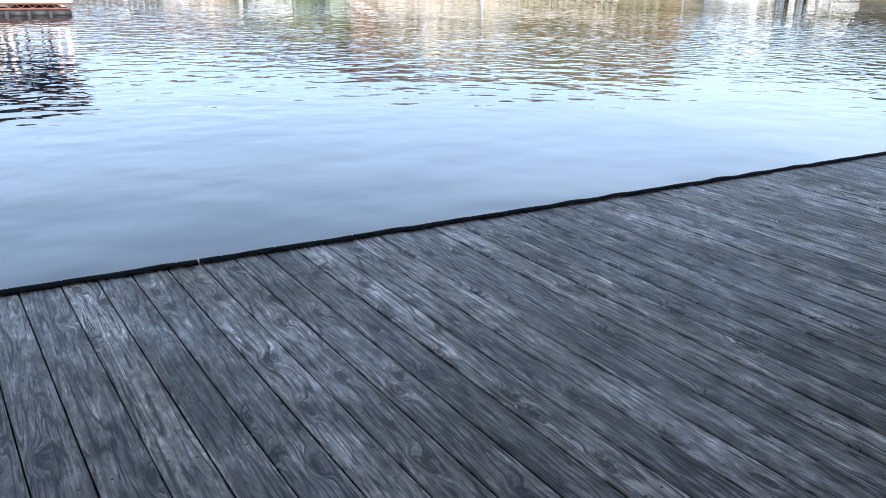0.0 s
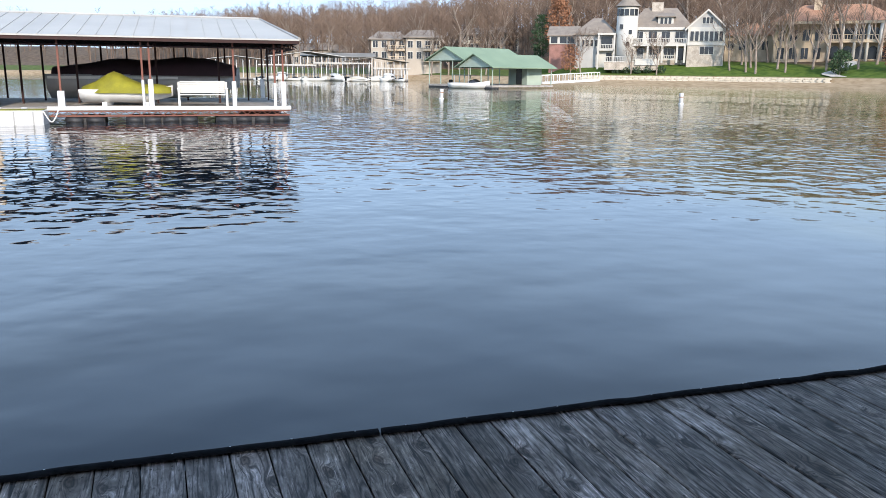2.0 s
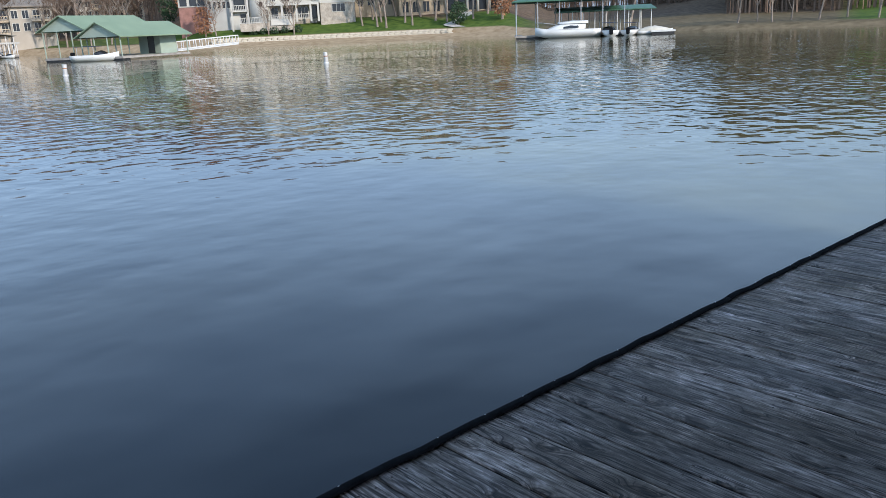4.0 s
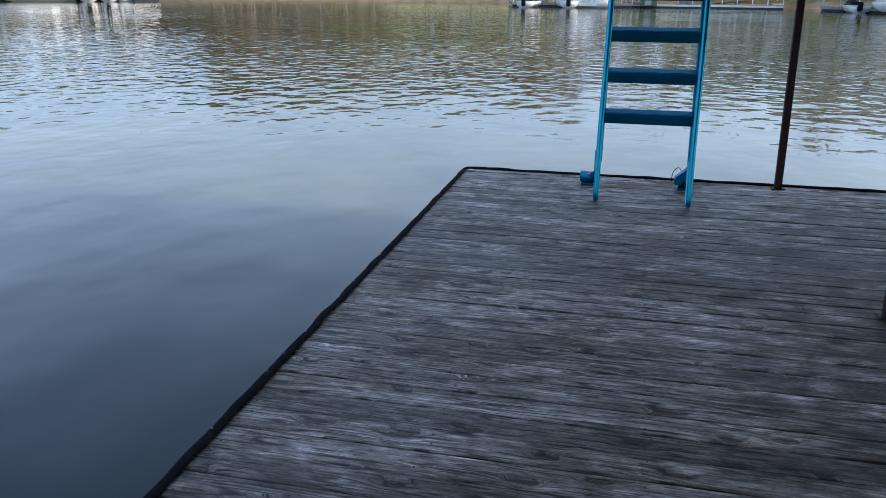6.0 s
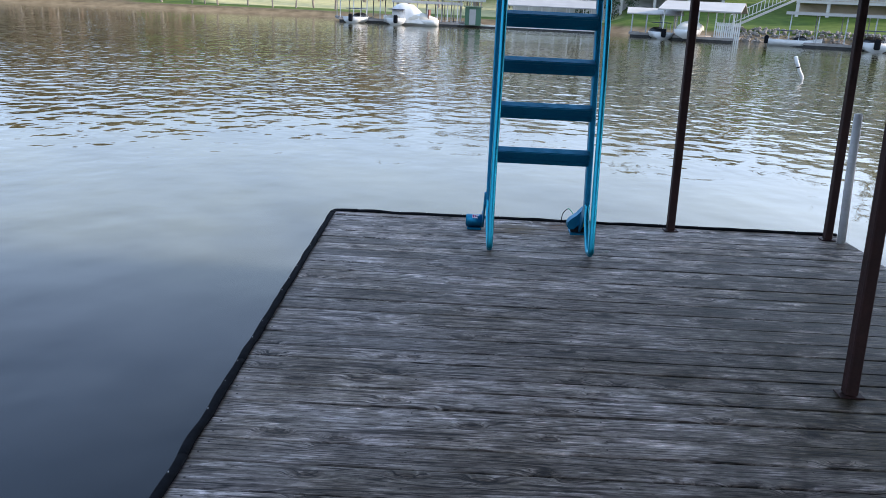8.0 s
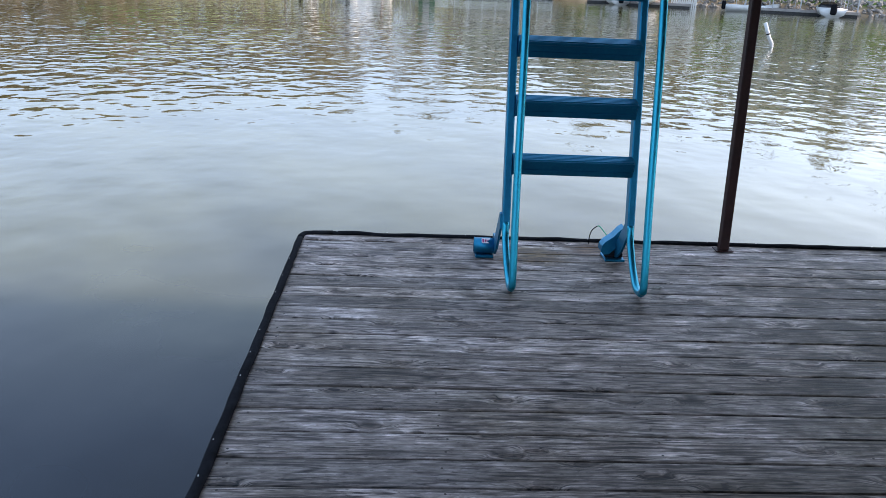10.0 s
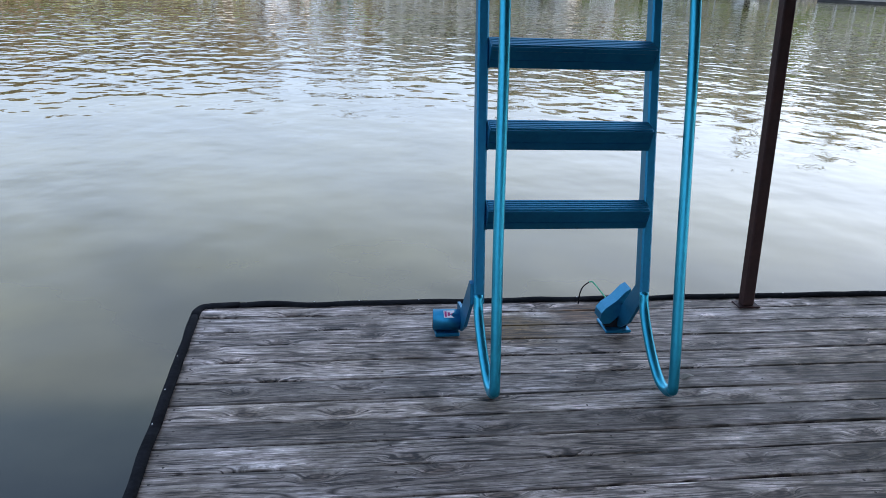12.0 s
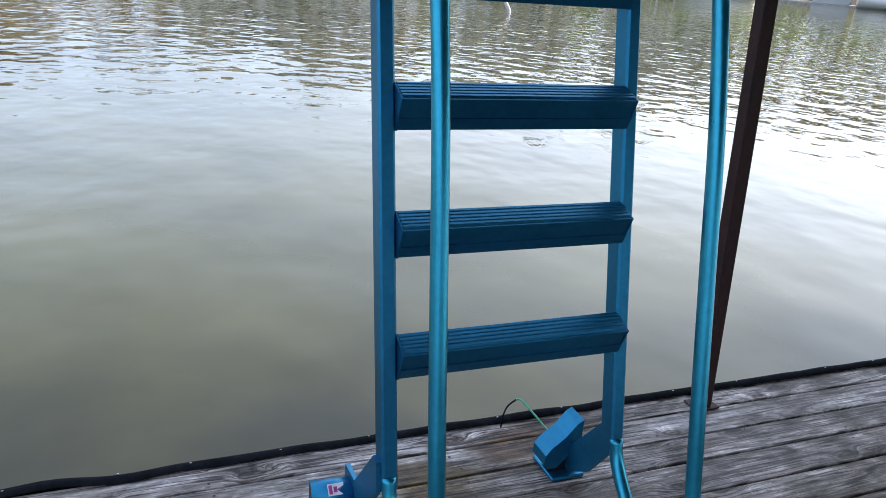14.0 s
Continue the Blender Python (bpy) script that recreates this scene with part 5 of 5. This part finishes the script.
def condo(b, d, w, eave, base, rise, blocks, mat=None):
    h = thing("condo_building", "cream condominium building with balconies and brown hipped roofs", "building", toward(b, d, 0), "condominiums on the hillside")
    x = -w / 2
    for k in range(blocks):
        bw = w / blocks
        dy = -1.2 if k % 2 else 0.0
        part("wall", box((x, dy, base - 4), (x + bw, 9, eave + 0.4 * (k % 2))), mat or CONDO, h)
        part("roof", gable_roof((x, dy, eave + 0.4 * (k % 2)), (x + bw, 9), rise, 0.6, 0.2, "x", bw * 0.26), SHINGLE, h)
        for z in np.arange(base, eave - 1.6, 2.3):
            n = 4
            for q in range(n):
                window(h, x + bw * (q + 0.5) / n, dy - 0.02, z + 0.5, bw / n * 0.55, 1.4, 1)
            railing(h, x + bw * 0.5, x + bw - 0.2, dy - 1.2, z, 0.9, 0.5, STUCCO)
            part("balcony", box((x + bw * 0.5, dy - 1.25, z - 0.15), (x + bw - 0.2, dy - 0.02, z)), STUCCO, h)
        x += bw


condo(165.2, 177, 15, 8.0, 3.4, 1.7, 2)
condo(159.4, 184, 13, 9.4, 5.4, 1.6, 2, SIDING_WHITE)
condo(171.0, 210, 14, 6.0, 2.6, 1.8, 3)


# ---- sea wall of pale blocks ----
def build_sea_wall():
    w = thing("sea_wall", "pale limestone block sea wall above the beach", "wall")
    w["kind"] = "structure"
    rng = random.Random(2)
    shapes = []
    for k in range(4):
        b = box((-0.48, -0.3, 0), (0.48 - 0.02 * k, 0.3, 0.27), 0.03)
        for v in b.verts:
            v.co += Vector((rng.uniform(-0.012, 0.012), rng.uniform(-0.03, 0.03), rng.uniform(-0.012, 0.012)))
        shapes.append(mesh_of(b, "stone_block", LIMESTONE))
    b0 = 137.2
    while b0 < 153.4:
        for c in range(3):
            q = land_point(b0 + 0.1 * (c % 2), 5.0)
            ob = new("stone_block", shapes[rng.randrange(4)])
            ob.parent = w
            ob.matrix_world = Matrix.Translation((q.x, q.y, 0.05 + 0.285 * c)) @ Matrix.Rotation(radians(b0 - 90), 4, "Z") @ Matrix.Translation((0, 0.1 * c, 0))
        b0 += 0.398
    return w


build_sea_wall()
# drive and path on the lawn
b = bmesh.new()
line = [(136.3, 22.0), (136.0, 17.0), (136.4, 13.0), (137.2, 10.0), (136.6, 7.5)]
pts = [land_point(*p) + Vector((0, 0, 0.12)) for p in line]
rows = []
for k, p in enumerate(arc(pts, 5)):
    rt = Vector((math.cos(radians(136.5 - 90)), math.sin(radians(136.5 - 90)), 0)) * 1.1
    rows.append((b.verts.new(p - rt), b.verts.new(p + rt)))
for a, c in zip(rows, rows[1:]):
    b.faces.new((a[0], a[1], c[1], c[0]))
tagged(part("drive", b, CONCRETE, None), "pale concrete drive winding down the lawn", "path", kind="structure")


# ---- open boat docks ----
def slip_dock(b, d, w, depth, eave, rise, roof_mat, label, turn=0.0, post_mat=None, flat=False, name="boat_dock", along="x", nposts=6, deck=True, hip=0.0, gable=True):
    t = thing(name, label, "boat dock", toward(b, d, 0, turn))
    post_mat = post_mat or WHITE
    if deck:
        part("deck", box((-w / 2, 0, -0.32), (w / 2, 1.2, -0.12)), PLANK_GREY, t)
        part("float", box((-w / 2 + 0.1, 0.06, -0.62), (w / 2 - 0.1, 1.1, -0.325)), FLOAT_BLACK, t)
        for x in (-w / 2 + 0.4, 0, w / 2 - 0.4):
            part("finger", box((x - 0.45, 1.2, -0.32), (x + 0.45, depth, -0.13)), PLANK_GREY, t)
    if flat:
        part("roof", box((-w / 2 - 0.3, -0.3, eave), (w / 2 + 0.3, depth + 0.3, eave + 0.12)), roof_mat, t)
        part("roof_edge", box((-w / 2 - 0.3, -0.36, eave - 0.1), (w / 2 + 0.3, -0.3, eave + 0.14)), ROOF_WHITE if roof_mat is not DKGREEN_ROOF else DKGREEN_ROOF, t)
    else:
        part("roof", gable_roof((-w / 2, 0, eave), (w / 2, depth), rise, 0.35, 0.1, along, hip), roof_mat, t)
        if along == "y" and gable:
            part("gable_end", gable_wall(-w / 2, w / 2, 0.0, eave, rise * 0.95, 0.08), GREEN_WALL if roof_mat is GREEN_ROOF else roof_mat, t)
    for k in range(nposts):
        x = -w / 2 + 0.15 + (w - 0.3) * k / (nposts - 1)
        for y in (0.12, depth - 0.1):
            part("post", box((x - 0.045, y - 0.045, -0.13), (x + 0.045, y + 0.045, eave)), post_mat, t)
    return t


def moored(kind, b, d, turn, label, scale=1.0):
    """A boat at its mooring: runabout, cruiser, or covered."""
    t = thing(kind, label, "boat", toward(b, d, WATER_Z - 0.15, turn))
    s = scale
    if kind == "cabin_cruiser":
        part("hull", hull(9.5 * s, 3.0 * s, 1.35 * s), GEL_WHITE, t, "white hull", True)
        part("cabin", mound(5.6 * s, 2.4 * s, 1.1 * s, [(0, 0.9), (0.3, 1), (0.55, 0.95), (0.8, 0.5), (1, 0.1)], sag=0.0), GEL_WHITE, t, "", True)
        LAST[0].location = (0.2 * s, 0, 1.4 * s)
        part("side_glass", mound(3.6 * s, 2.46 * s, 0.82 * s, [(0, 0.9), (0.5, 1), (0.8, 0.7), (1, 0.3)], sag=0.0), GLASS_DARK, t, "", True)
        LAST[0].location = (-0.4 * s, 0, 1.5 * s)
        part("hardtop", mound(4.4 * s, 2.3 * s, 0.42 * s, [(0, 0.9), (0.5, 1), (1, 0.5)], sag=0.0), GEL_WHITE, t, "", True)
        LAST[0].location = (-0.8 * s, 0, 2.2 * s)
        part("hull_window", box((-1.5 * s, -1.5 * s, 0.8 * s), (1.8 * s, -1.43 * s, 1.0 * s)), GLASS_DARK, t)
        part("bow_rail", tube(arc([(1.5 * s, -1.3 * s, 2.1 * s), (3.4 * s, -0.9 * s, 2.4 * s), (4.7 * s, 0, 2.5 * s), (3.4 * s, 0.9 * s, 2.4 * s)]), 0.03, 6), ALUMINIUM, t)
    elif kind == "covered_boat":
        part("hull", hull(6.5 * s, 2.4 * s, 0.9 * s), GEL_WHITE, t, "white hull", True)
        part("cover", mound(6.2 * s, 2.4 * s, 0.95 * s, [(0, 0.3), (0.25, 0.8), (0.5, 1), (0.8, 0.6), (1, 0.2)], seed=scale * 7), TAN_CANVAS, t, "grey-tan canvas cover", True)
        LAST[0].location = (0, 0, 0.85 * s)
    else:
        part("hull", hull(6.0 * s, 2.3 * s, 0.95 * s), GEL_WHITE, t, "white hull", True)
        part("windscreen", mound(1.6 * s, 1.8 * s, 0.55 * s, [(0, 0.5), (0.6, 1), (1, 0.2)], sag=0.0), GLASS_DARK, t, "", True)
        LAST[0].location = (0.6 * s, 0, 0.95 * s)
        part("bimini", box((-2.2 * s, -1.0 * s, 1.95 * s), (0.4 * s, 1.0 * s, 2.03 * s), 0.03), NAVY, t, "navy bimini top")
        for x in (-2.0 * s, 0.2 * s):
            part("bimini_pole", tube([(x, -0.95 * s, 0.95 * s), (x, -0.95 * s, 1.95 * s)], 0.03, 6), ALUMINIUM, t)
        part("outboard", box((-3.4 * s, -0.25 * s, 0.4 * s), (-2.95 * s, 0.25 * s, 1.35 * s), 0.08), RUBBER, t, "black outboard motor")
    return t


# green-roofed double dock
g1 = slip_dock(162.35, 93.5, 6.0, 10.5, 2.55, 1.55, GREEN_ROOF, "boat dock with a pale green metal gable roof", -45, GREEN_WALL, along="y", nposts=4)
g2 = slip_dock(160.3, 89.0, 5.4, 10.0, 1.80, 1.45, GREEN_ROOF, "lower boat dock with a pale green metal gable roof", -45, GREEN_WALL, along="y", nposts=4)
shed = thing("dock_locker", "grey-green dock locker room with a dark doorway", "shed", toward(157.3, 94, -0.12, -45))
part("wall", box((-1.5, 0, 0), (1.5, 2.4, 2.0)), GREEN_WALL, shed)
part("doorway", box((-0.2, -0.05, 0.05), (0.7, -0.01, 1.8)), GLASS_DARK, shed)
moored("runabout", 160.6, 89.0, -30, "small motor boat with a navy top in the green-roofed dock", 0.8)
gw = thing("gangway", "dull aluminium gangway with truss rails from dock to shore", "gangway", toward(154.3, 99, 0.0, 12))
part("deck", add_prism(bmesh.new(), [(-5.2, -0.25), (4.6, 0.35), (4.6, 0.48), (-5.2, -0.12)], -0.6, 0.6, "y"), ALUMINIUM, gw)
for y in (-0.6, 0.6):
    railing(gw, -5.2, 4.6, y, -0.15, 0.95, 0.7, ALUMINIUM, "truss_rail", 0.06)

# marina roofs and boats far left
for k, (b, d, w, e, dep, rise, roof_mat, along) in enumerate(((172.0, 148, 13, 3.7, 12, 0.9, ROOF_WHITE, "y"), (167.3, 150, 11.5, 2.9, 10, 0.9, MARINA_ROOF, "y"), (176.8, 150, 12, 3.0, 10, 0.7, ROOF_GREY, "y"),
                                                   (173.4, 141.5, 9, 2.1, 6, 0.0, ROOF_GREY, "x"), (169.6, 143, 9.5, 2.5, 7, 0.0, MARINA_ROOF, "x"), (166.2, 143, 6, 1.7, 6, 0.0, ROOF_GREY, "x"), (169.9, 160, 14, 3.9, 9, 0.8, MARINA_ROOF, "x"))):
    slip_dock(b, d, w, dep, e, rise, roof_mat, "covered marina dock with a low weathered roof on many posts", 6 - 3 * (k % 4), ALUMINIUM, flat=rise == 0, along=along, nposts=11, gable=False)
for k in range(14):
    b = 165.6 + 0.74 * k
    kind = ("runabout", "cabin_cruiser", "covered_boat", "runabout", "covered_boat")[k % 5]
    moored(kind, b, 139.5 + (k * 5 % 4) * 0.8, (-62, 70, 12, 100, -35, 84)[k % 6], {"covered_boat": "boat under a grey-tan cover in the marina", "runabout": "white motor boat moored in the marina", "cabin_cruiser": "white cabin cruiser moored in the marina"}[kind], 0.55 + 0.04 * (k % 3))

# right-hand green dock with the cruiser
slip_dock(129.0, 95.0, 12.4, 9, 3.62, 1.15, DKGREEN_ROOF, "open boat dock with a dark green hipped metal roof", 4, ALUMINIUM, nposts=6, hip=4.0)
slip_dock(126.6, 98.5, 10.6, 8, 2.35, 0.5, DKGREEN_ROOF, "low boat dock with a dark green roof", 6, WHITE, nposts=9)
moored("cabin_cruiser", 129.2, 94.2, 184, "white cabin cruiser moored under the green roof", 0.76)
moored("runabout", 126.4, 94.6, 95, "white motor boat in the low green-roofed dock", 0.8)
moored("runabout", 124.9, 94.8, 80, "white motor boat at the end of the low dock", 0.75)
moored("covered_boat", 123.4, 94.4, 12, "small boat under a grey-tan cover at the dock's end", 0.6)
sw = thing("swim_platform", "low white swim platform at the end of the dock", "platform", toward(122.9, 93.5, WATER_Z, 5))
part("deck", box((-1.3, -0.8, 0.25), (1.3, 0.8, 0.42)), WHITE, sw)
part("float", box((-1.2, -0.7, -0.1), (1.2, 0.7, 0.248)), FLOAT_BLACK, sw)

# ---- docks of the opposite shore ----
slip_dock(96.6, 80.0, 6.5, 8, 1.75, 0.3, ROOF_GREY, "low flat-roofed boat dock with pale posts", 4, WHITE, flat=True, nposts=6)
slip_dock(93.0, 79.5, 6.0, 8, 1.55, 0.3, ROOF_GREY, "flat grey-roofed boat dock with white posts", 0, WHITE, flat=True, nposts=7)
slip_dock(90.7, 81.0, 4.0, 7, 1.95, 0.3, ROOF_GREY, "small flat-roofed boat dock on thin posts", 0, WHITE, flat=True, nposts=5)
tp = moored("covered_boat", 94.1, 78.0, 172, "boat shrouded in a tall white cover", 0.78)
part("white_shroud", mound(3.4, 1.9, 1.7, [(0, 0.25), (0.2, 0.55), (0.45, 0.95), (0.7, 1), (0.9, 0.9), (1, 0.8)], 16, 10, 0.06, 4), WHITE, tp, "tall white cover", True)
LAST[0].location = (0, 0, 0.35)
part("red_stripe", box((-1.72, -0.80, 0.5), (-1.62, 0.80, 1.6)), RED_STEEL, tp, "red end stripe")
moored("runabout", 97.6, 78.6, 70, "motor boat at a flat-roofed dock", 0.7)
moored("runabout", 95.0, 78.4, 85, "motor boat with a navy top between white posts", 0.75)
sh = thing("dock_shed", "small dark green shed on a dock", "shed", toward(89.9, 79.5, -0.3))
part("wall", box((-0.75, 0, 0), (0.75, 1.5, 1.65)), DKGREEN_ROOF, sh)
part("door", box((-0.35, -0.04, 0.05), (0.25, -0.005, 1.45)), ROOF_GREY, sh)
part("roof", box((-0.9, -0.15, 1.65), (0.9, 1.65, 1.74)), GREEN_ROOF, sh)
slip_dock(84.8, 82.0, 9.5, 9, 1.75, 0.75, ROOF_GREY, "boat dock with a pale grey metal roof", 0, WHITE, nposts=8)
wd = thing("walkway", "floating white-edged walkway along the shore docks", "walkway", toward(86.5, 80.5, -0.35, 2))
part("deck", box((-9, 0, 0), (7, 0.9, 0.14)), WHITE, wd)
part("float", box((-8.9, 0.05, -0.3), (6.9, 0.85, -0.003)), FLOAT_BLACK, wd)
slip_dock(77.9, 77.5, 4.2, 6, 1.55, 0.5, ROOF_WHITE, "small white-roofed boat dock", 0, ALUMINIUM, nposts=4)
slip_dock(75.2, 74.0, 6.0, 7, 2.0, 0.75, ROOF_WHITE, "boat dock with a white gabled metal roof", -8, WHITE, nposts=5)
moored("covered_boat", 75.6, 74.2, 80, "boat under a beige cover lifted in its dock", 0.8).location.z += 0.35
moored("runabout", 77.6, 76.2, 100, "white motor boat moored at a small dock", 0.75)
pk = thing("picket_screen", "white picket screen at the dock's end", "screen", toward(73.3, 74.0, -0.4))
for k in range(12):
    part("picket", box((-0.9 + k * 0.16, 0, -0.35), (-0.79 + k * 0.16, 0.04, 1.5)), WHITE, pk)
part("rail", box((-0.95, 0.045, 1.25), (1.0, 0.09, 1.35)), WHITE, pk)
slip_dock(66.4, 74.0, 8.6, 7, 2.1, 0.35, ROOF_WHITE, "boat dock with a low white roof", 2, ALUMINIUM, flat=True, nposts=5)
moored("runabout", 64.8, 73.5, 95, "white motor boat in a white-roofed dock", 0.85)
moored("runabout", 69.2, 74.5, 10, "pontoon-like boat with a canopy beside the dock", 0.7)

# white stair rail up the lawn
sr = thing("stair_railing", "white picket stair railing climbing the green lawn", "railing", toward(72.8, 80.0, 0.2, 0))
railing(sr, -0.5, 6.6, 4.0, 0.6, 0.95, 0.32, SIDING_WHITE, "railing", 0.52)
part("steps", add_prism(bmesh.new(), [(-0.5, 0.2), (6.6, 3.9), (6.6, 4.1), (-0.5, 0.45)], 4.1, 5.2, "y"), CONCRETE, sr, "pale steps")

# houses above the opposite shore
def shore_house(b, d, w, base, storeys, label, mat):
    h = thing("shore_house", label, "house", toward(b, d, 0))
    top = base + 2.7 * storeys
    part("wall", box((-w / 2, 0, base - 3), (w / 2, 8, top)), mat, h)
    part("roof", gable_roof((-w / 2, 0, top), (w / 2, 8), 2.6, 0.5, 0.2, "x", 2), SHINGLE, h)
    for s in range(storeys):
        z = base + 2.7 * s
        part("deck", box((-w / 2, -2.2, z - 0.25), (w / 2, -0.02, z)), SIDING_WHITE, h)
        railing(h, -w / 2, w / 2, -2.15, z, 1.0, 0.35)
        for k in range(5):
            window(h, -w / 2 + w * (k + 0.5) / 5, -0.03, z + 0.4, w / 5 * 0.55, 1.7, 1)
    for k in range(5):
        x = -w / 2 + 0.2 + (w - 0.4) * k / 4
        part("column", box((x - 0.16, -2.15, base - 3), (x + 0.16, -1.85, top)), SIDING_WHITE, h)
    return h


shore_house(77.8, 100, 15, 3.6, 2, "grey house with white decks on tall posts above the lawn", SIDING_GREY)
shore_house(84.6, 106, 9, 4.0, 2, "pale house with white decks among bare trees", SIDING_WHITE)
shore_house(65.6, 97, 12, 3.6, 2, "cream house with white decks above the lawn", STUCCO)
shore_house(56.0, 104, 13, 4.2, 2, "grey lake house with white decks on the slope", SIDING_GREY)

# right-hand shore near the end of the walk
slip_dock(58.5, 71.0, 5.5, 6, 1.8, 0.5, ROOF_WHITE, "boat dock with white walls and roof", 0, WHITE, nposts=5)
moored("covered_boat", 53.6, 76.0, 12, "boat under a grey cover along the bank", 1.0)
bh = thing("boathouse", "small pale grey boathouse with an overhanging flat roof", "boathouse", toward(47.0, 78.0, -0.4))
part("wall", box((-1.4, 0, 0), (1.4, 2.4, 1.7)), SIDING_GREY, bh)
part("roof", box((-2.0, -0.5, 1.7), (2.0, 2.8, 1.85)), SIDING_WHITE, bh)
part("raft", box((-8, -0.6, -0.25), (4, 3, -0.01)), PLANK_GREY, bh, "grey timber raft")
moored("covered_boat", 42.6, 78.0, 5, "large boat under a grey cover at the bank", 1.25)


# ---- rip-rap ----
RIPRAP = worn("grey_broken_stone", (0.12, 0.11, 0.10), (0.32, 0.30, 0.27), 1.5, 0.9, 0, 0.4, 8)


def build_riprap():
    rng = random.Random(9)
    bm = bmesh.new()
    for k in range(1500):
        b = rng.uniform(40, 73.3)
        s = rng.uniform(-0.4, 3.2)
        p = land_point(b, s)
        r = rng.uniform(0.08, 0.23)
        got = bmesh.ops.create_icosphere(bm, subdivisions=1, radius=r, matrix=Matrix.Translation(p + Vector((0, 0, r * 0.2))))
        for v in got["verts"]:
            v.co += Vector((rng.uniform(-1, 1), rng.uniform(-1, 1), rng.uniform(-1, 1))) * r * 0.3
    ob = part("rip_rap", bm, RIPRAP, None)
    tagged(ob, "grey-tan broken stones piled along the bank", "stones", kind="stuff")


build_riprap()

# ---- markers in the water ----
def buoy(x, y, lean, label):
    t = thing("marker_buoy", label, "buoy", pose(x, y, WATER_Z, lean, 0, 0))
    part("tube", tube([(0, 0, -0.5), (0, 0, 0.62), (0, 0, 0.66)], 0.13, 14, 0.125), WHITE_PVC, t, "", True)
    part("band", tube([(0, 0, 0.40), (0, 0, 0.46)], 0.133, 14), TILE, t, "faded orange band", True)
    part("collar", tube([(0, 0, -0.05), (0, 0, 0.05)], 0.17, 14), WHITE_PVC, t, "", True)


buoy(-40.4, 21.7, 2, "white cylindrical marker buoy standing in the lake")
buoy(-50.0, 9.3, -2, "white cylindrical marker buoy standing in the water off the docks")
mk = thing("leaning_marker", "leaning white plastic marker pipe with dark bands", "marker", Matrix.Translation((13.2, 23.8, WATER_Z)))
part("pipe", tube([(0.06, 0, -0.3), (0, 0, 0.12), (-0.12, 0.0, 0.3), (-0.33, 0, 0.78)], 0.065, 12), WHITE_PVC, mk, "", True)
c = Vector((-0.12, 0, 0.3)).lerp(Vector((-0.33, 0, 0.78)), 0.25)
d = Vector((-0.21, 0, 0.48)).normalized() * 0.022
part("band", tube([c - d, c + d], 0.068, 12), RUBBER, mk, "dark band")

# ---- deck boards and nails ----
# joints along the open edge: distance from the end, and the number of boards up to it
JOINTS = [(0.105, 1), (0.24, 1), (0.362, 1), (0.502, 1), (0.788, 2), (1.17, 3), (1.622, 3), (2.38, 5), (2.754, 3), (2.90, 1), (3.32, 3), (3.487, 1), (5.325, 13), (5.62, 2),
          (6.327, 5), (6.61, 2), (6.755, 1), (7.02, 2), (7.171, 1), (7.313, 1), (7.457, 1), (7.733, 2), (12.97, 37)]


def build_boards():
    rng = random.Random(4)
    edges, at = [0.004], 0.004
    for end, count in JOINTS:
        edges += [at + (end - at) * (k + 1) / count for k in range(count)]
        at = end

    def skew(d):
        """The boards fan out a little towards the landward end."""
        return 0.045 * min(max((d - 4.0) / 3.3, 0.0), 1.0)
    nails = bmesh.new()
    for a, b2 in zip(edges, edges[1:]):
        gap = 0.0036 + 0.0042 * rng.random() ** 2
        mid = (a + b2) / 2
        x0, x1 = -0.004 + 0.008 * rng.random(), DECK_W - 0.012 * rng.random()
        b = bmesh.new()
        rows = []
        steps, phase, drop = 9, rng.uniform(0, 6.28), 0.003 * rng.random()
        for k in range(steps):
            x = x0 + (x1 - x0) * k / (steps - 1)
            near = -a + skew(a) * x - gap / 2 + 0.0009 * math.sin(x * 2.3 + phase)
            far = -b2 + skew(b2) * x + gap / 2 + 0.0009 * math.sin(x * 1.9 + phase + 1)
            cup = 0.0012 * math.sin(x * 1.1 + phase)
            c = (near + far) / 2
            rows.append([b.verts.new((x, y - c, z)) for y, z in ((near, -0.042), (near, -0.0035), (near - 0.004, cup), (far + 0.004, cup), (far, -0.0035), (far, -0.042))])
        for r, q in zip(rows, rows[1:]):
            for k in range(6):
                b.faces.new((r[k], r[(k + 1) % 6], q[(k + 1) % 6], q[k]))
        b.faces.new(rows[0][::-1])
        b.faces.new(rows[-1])
        # each row was laid about its own middle: put the fan back in
        for k, r in enumerate(rows):
            x = x0 + (x1 - x0) * k / (steps - 1)
            for v in r:
                v.co.y += skew(mid) * x
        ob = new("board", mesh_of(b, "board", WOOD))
        ob.location = (0, -mid, -drop)
        ob.parent = DOCK
        for x in (0.055, 0.73, 1.44, 2.14, 2.84, 3.55):
            for side in (-0.033, 0.033):
                px = x + 0.03 * (rng.random() - 0.5)
                py = -mid + skew(mid) * px + side + 0.012 * (rng.random() - 0.5)
                nails.faces.new([nails.verts.new((px + 0.0048 * math.cos(q * math.pi / 3), py + 0.0048 * math.sin(q * math.pi / 3), 0.0018 - drop)) for q in range(6)])
    ob = part("nail_heads", nails, NAIL, DOCK)
    ob["kind"] = "stuff"


build_boards()
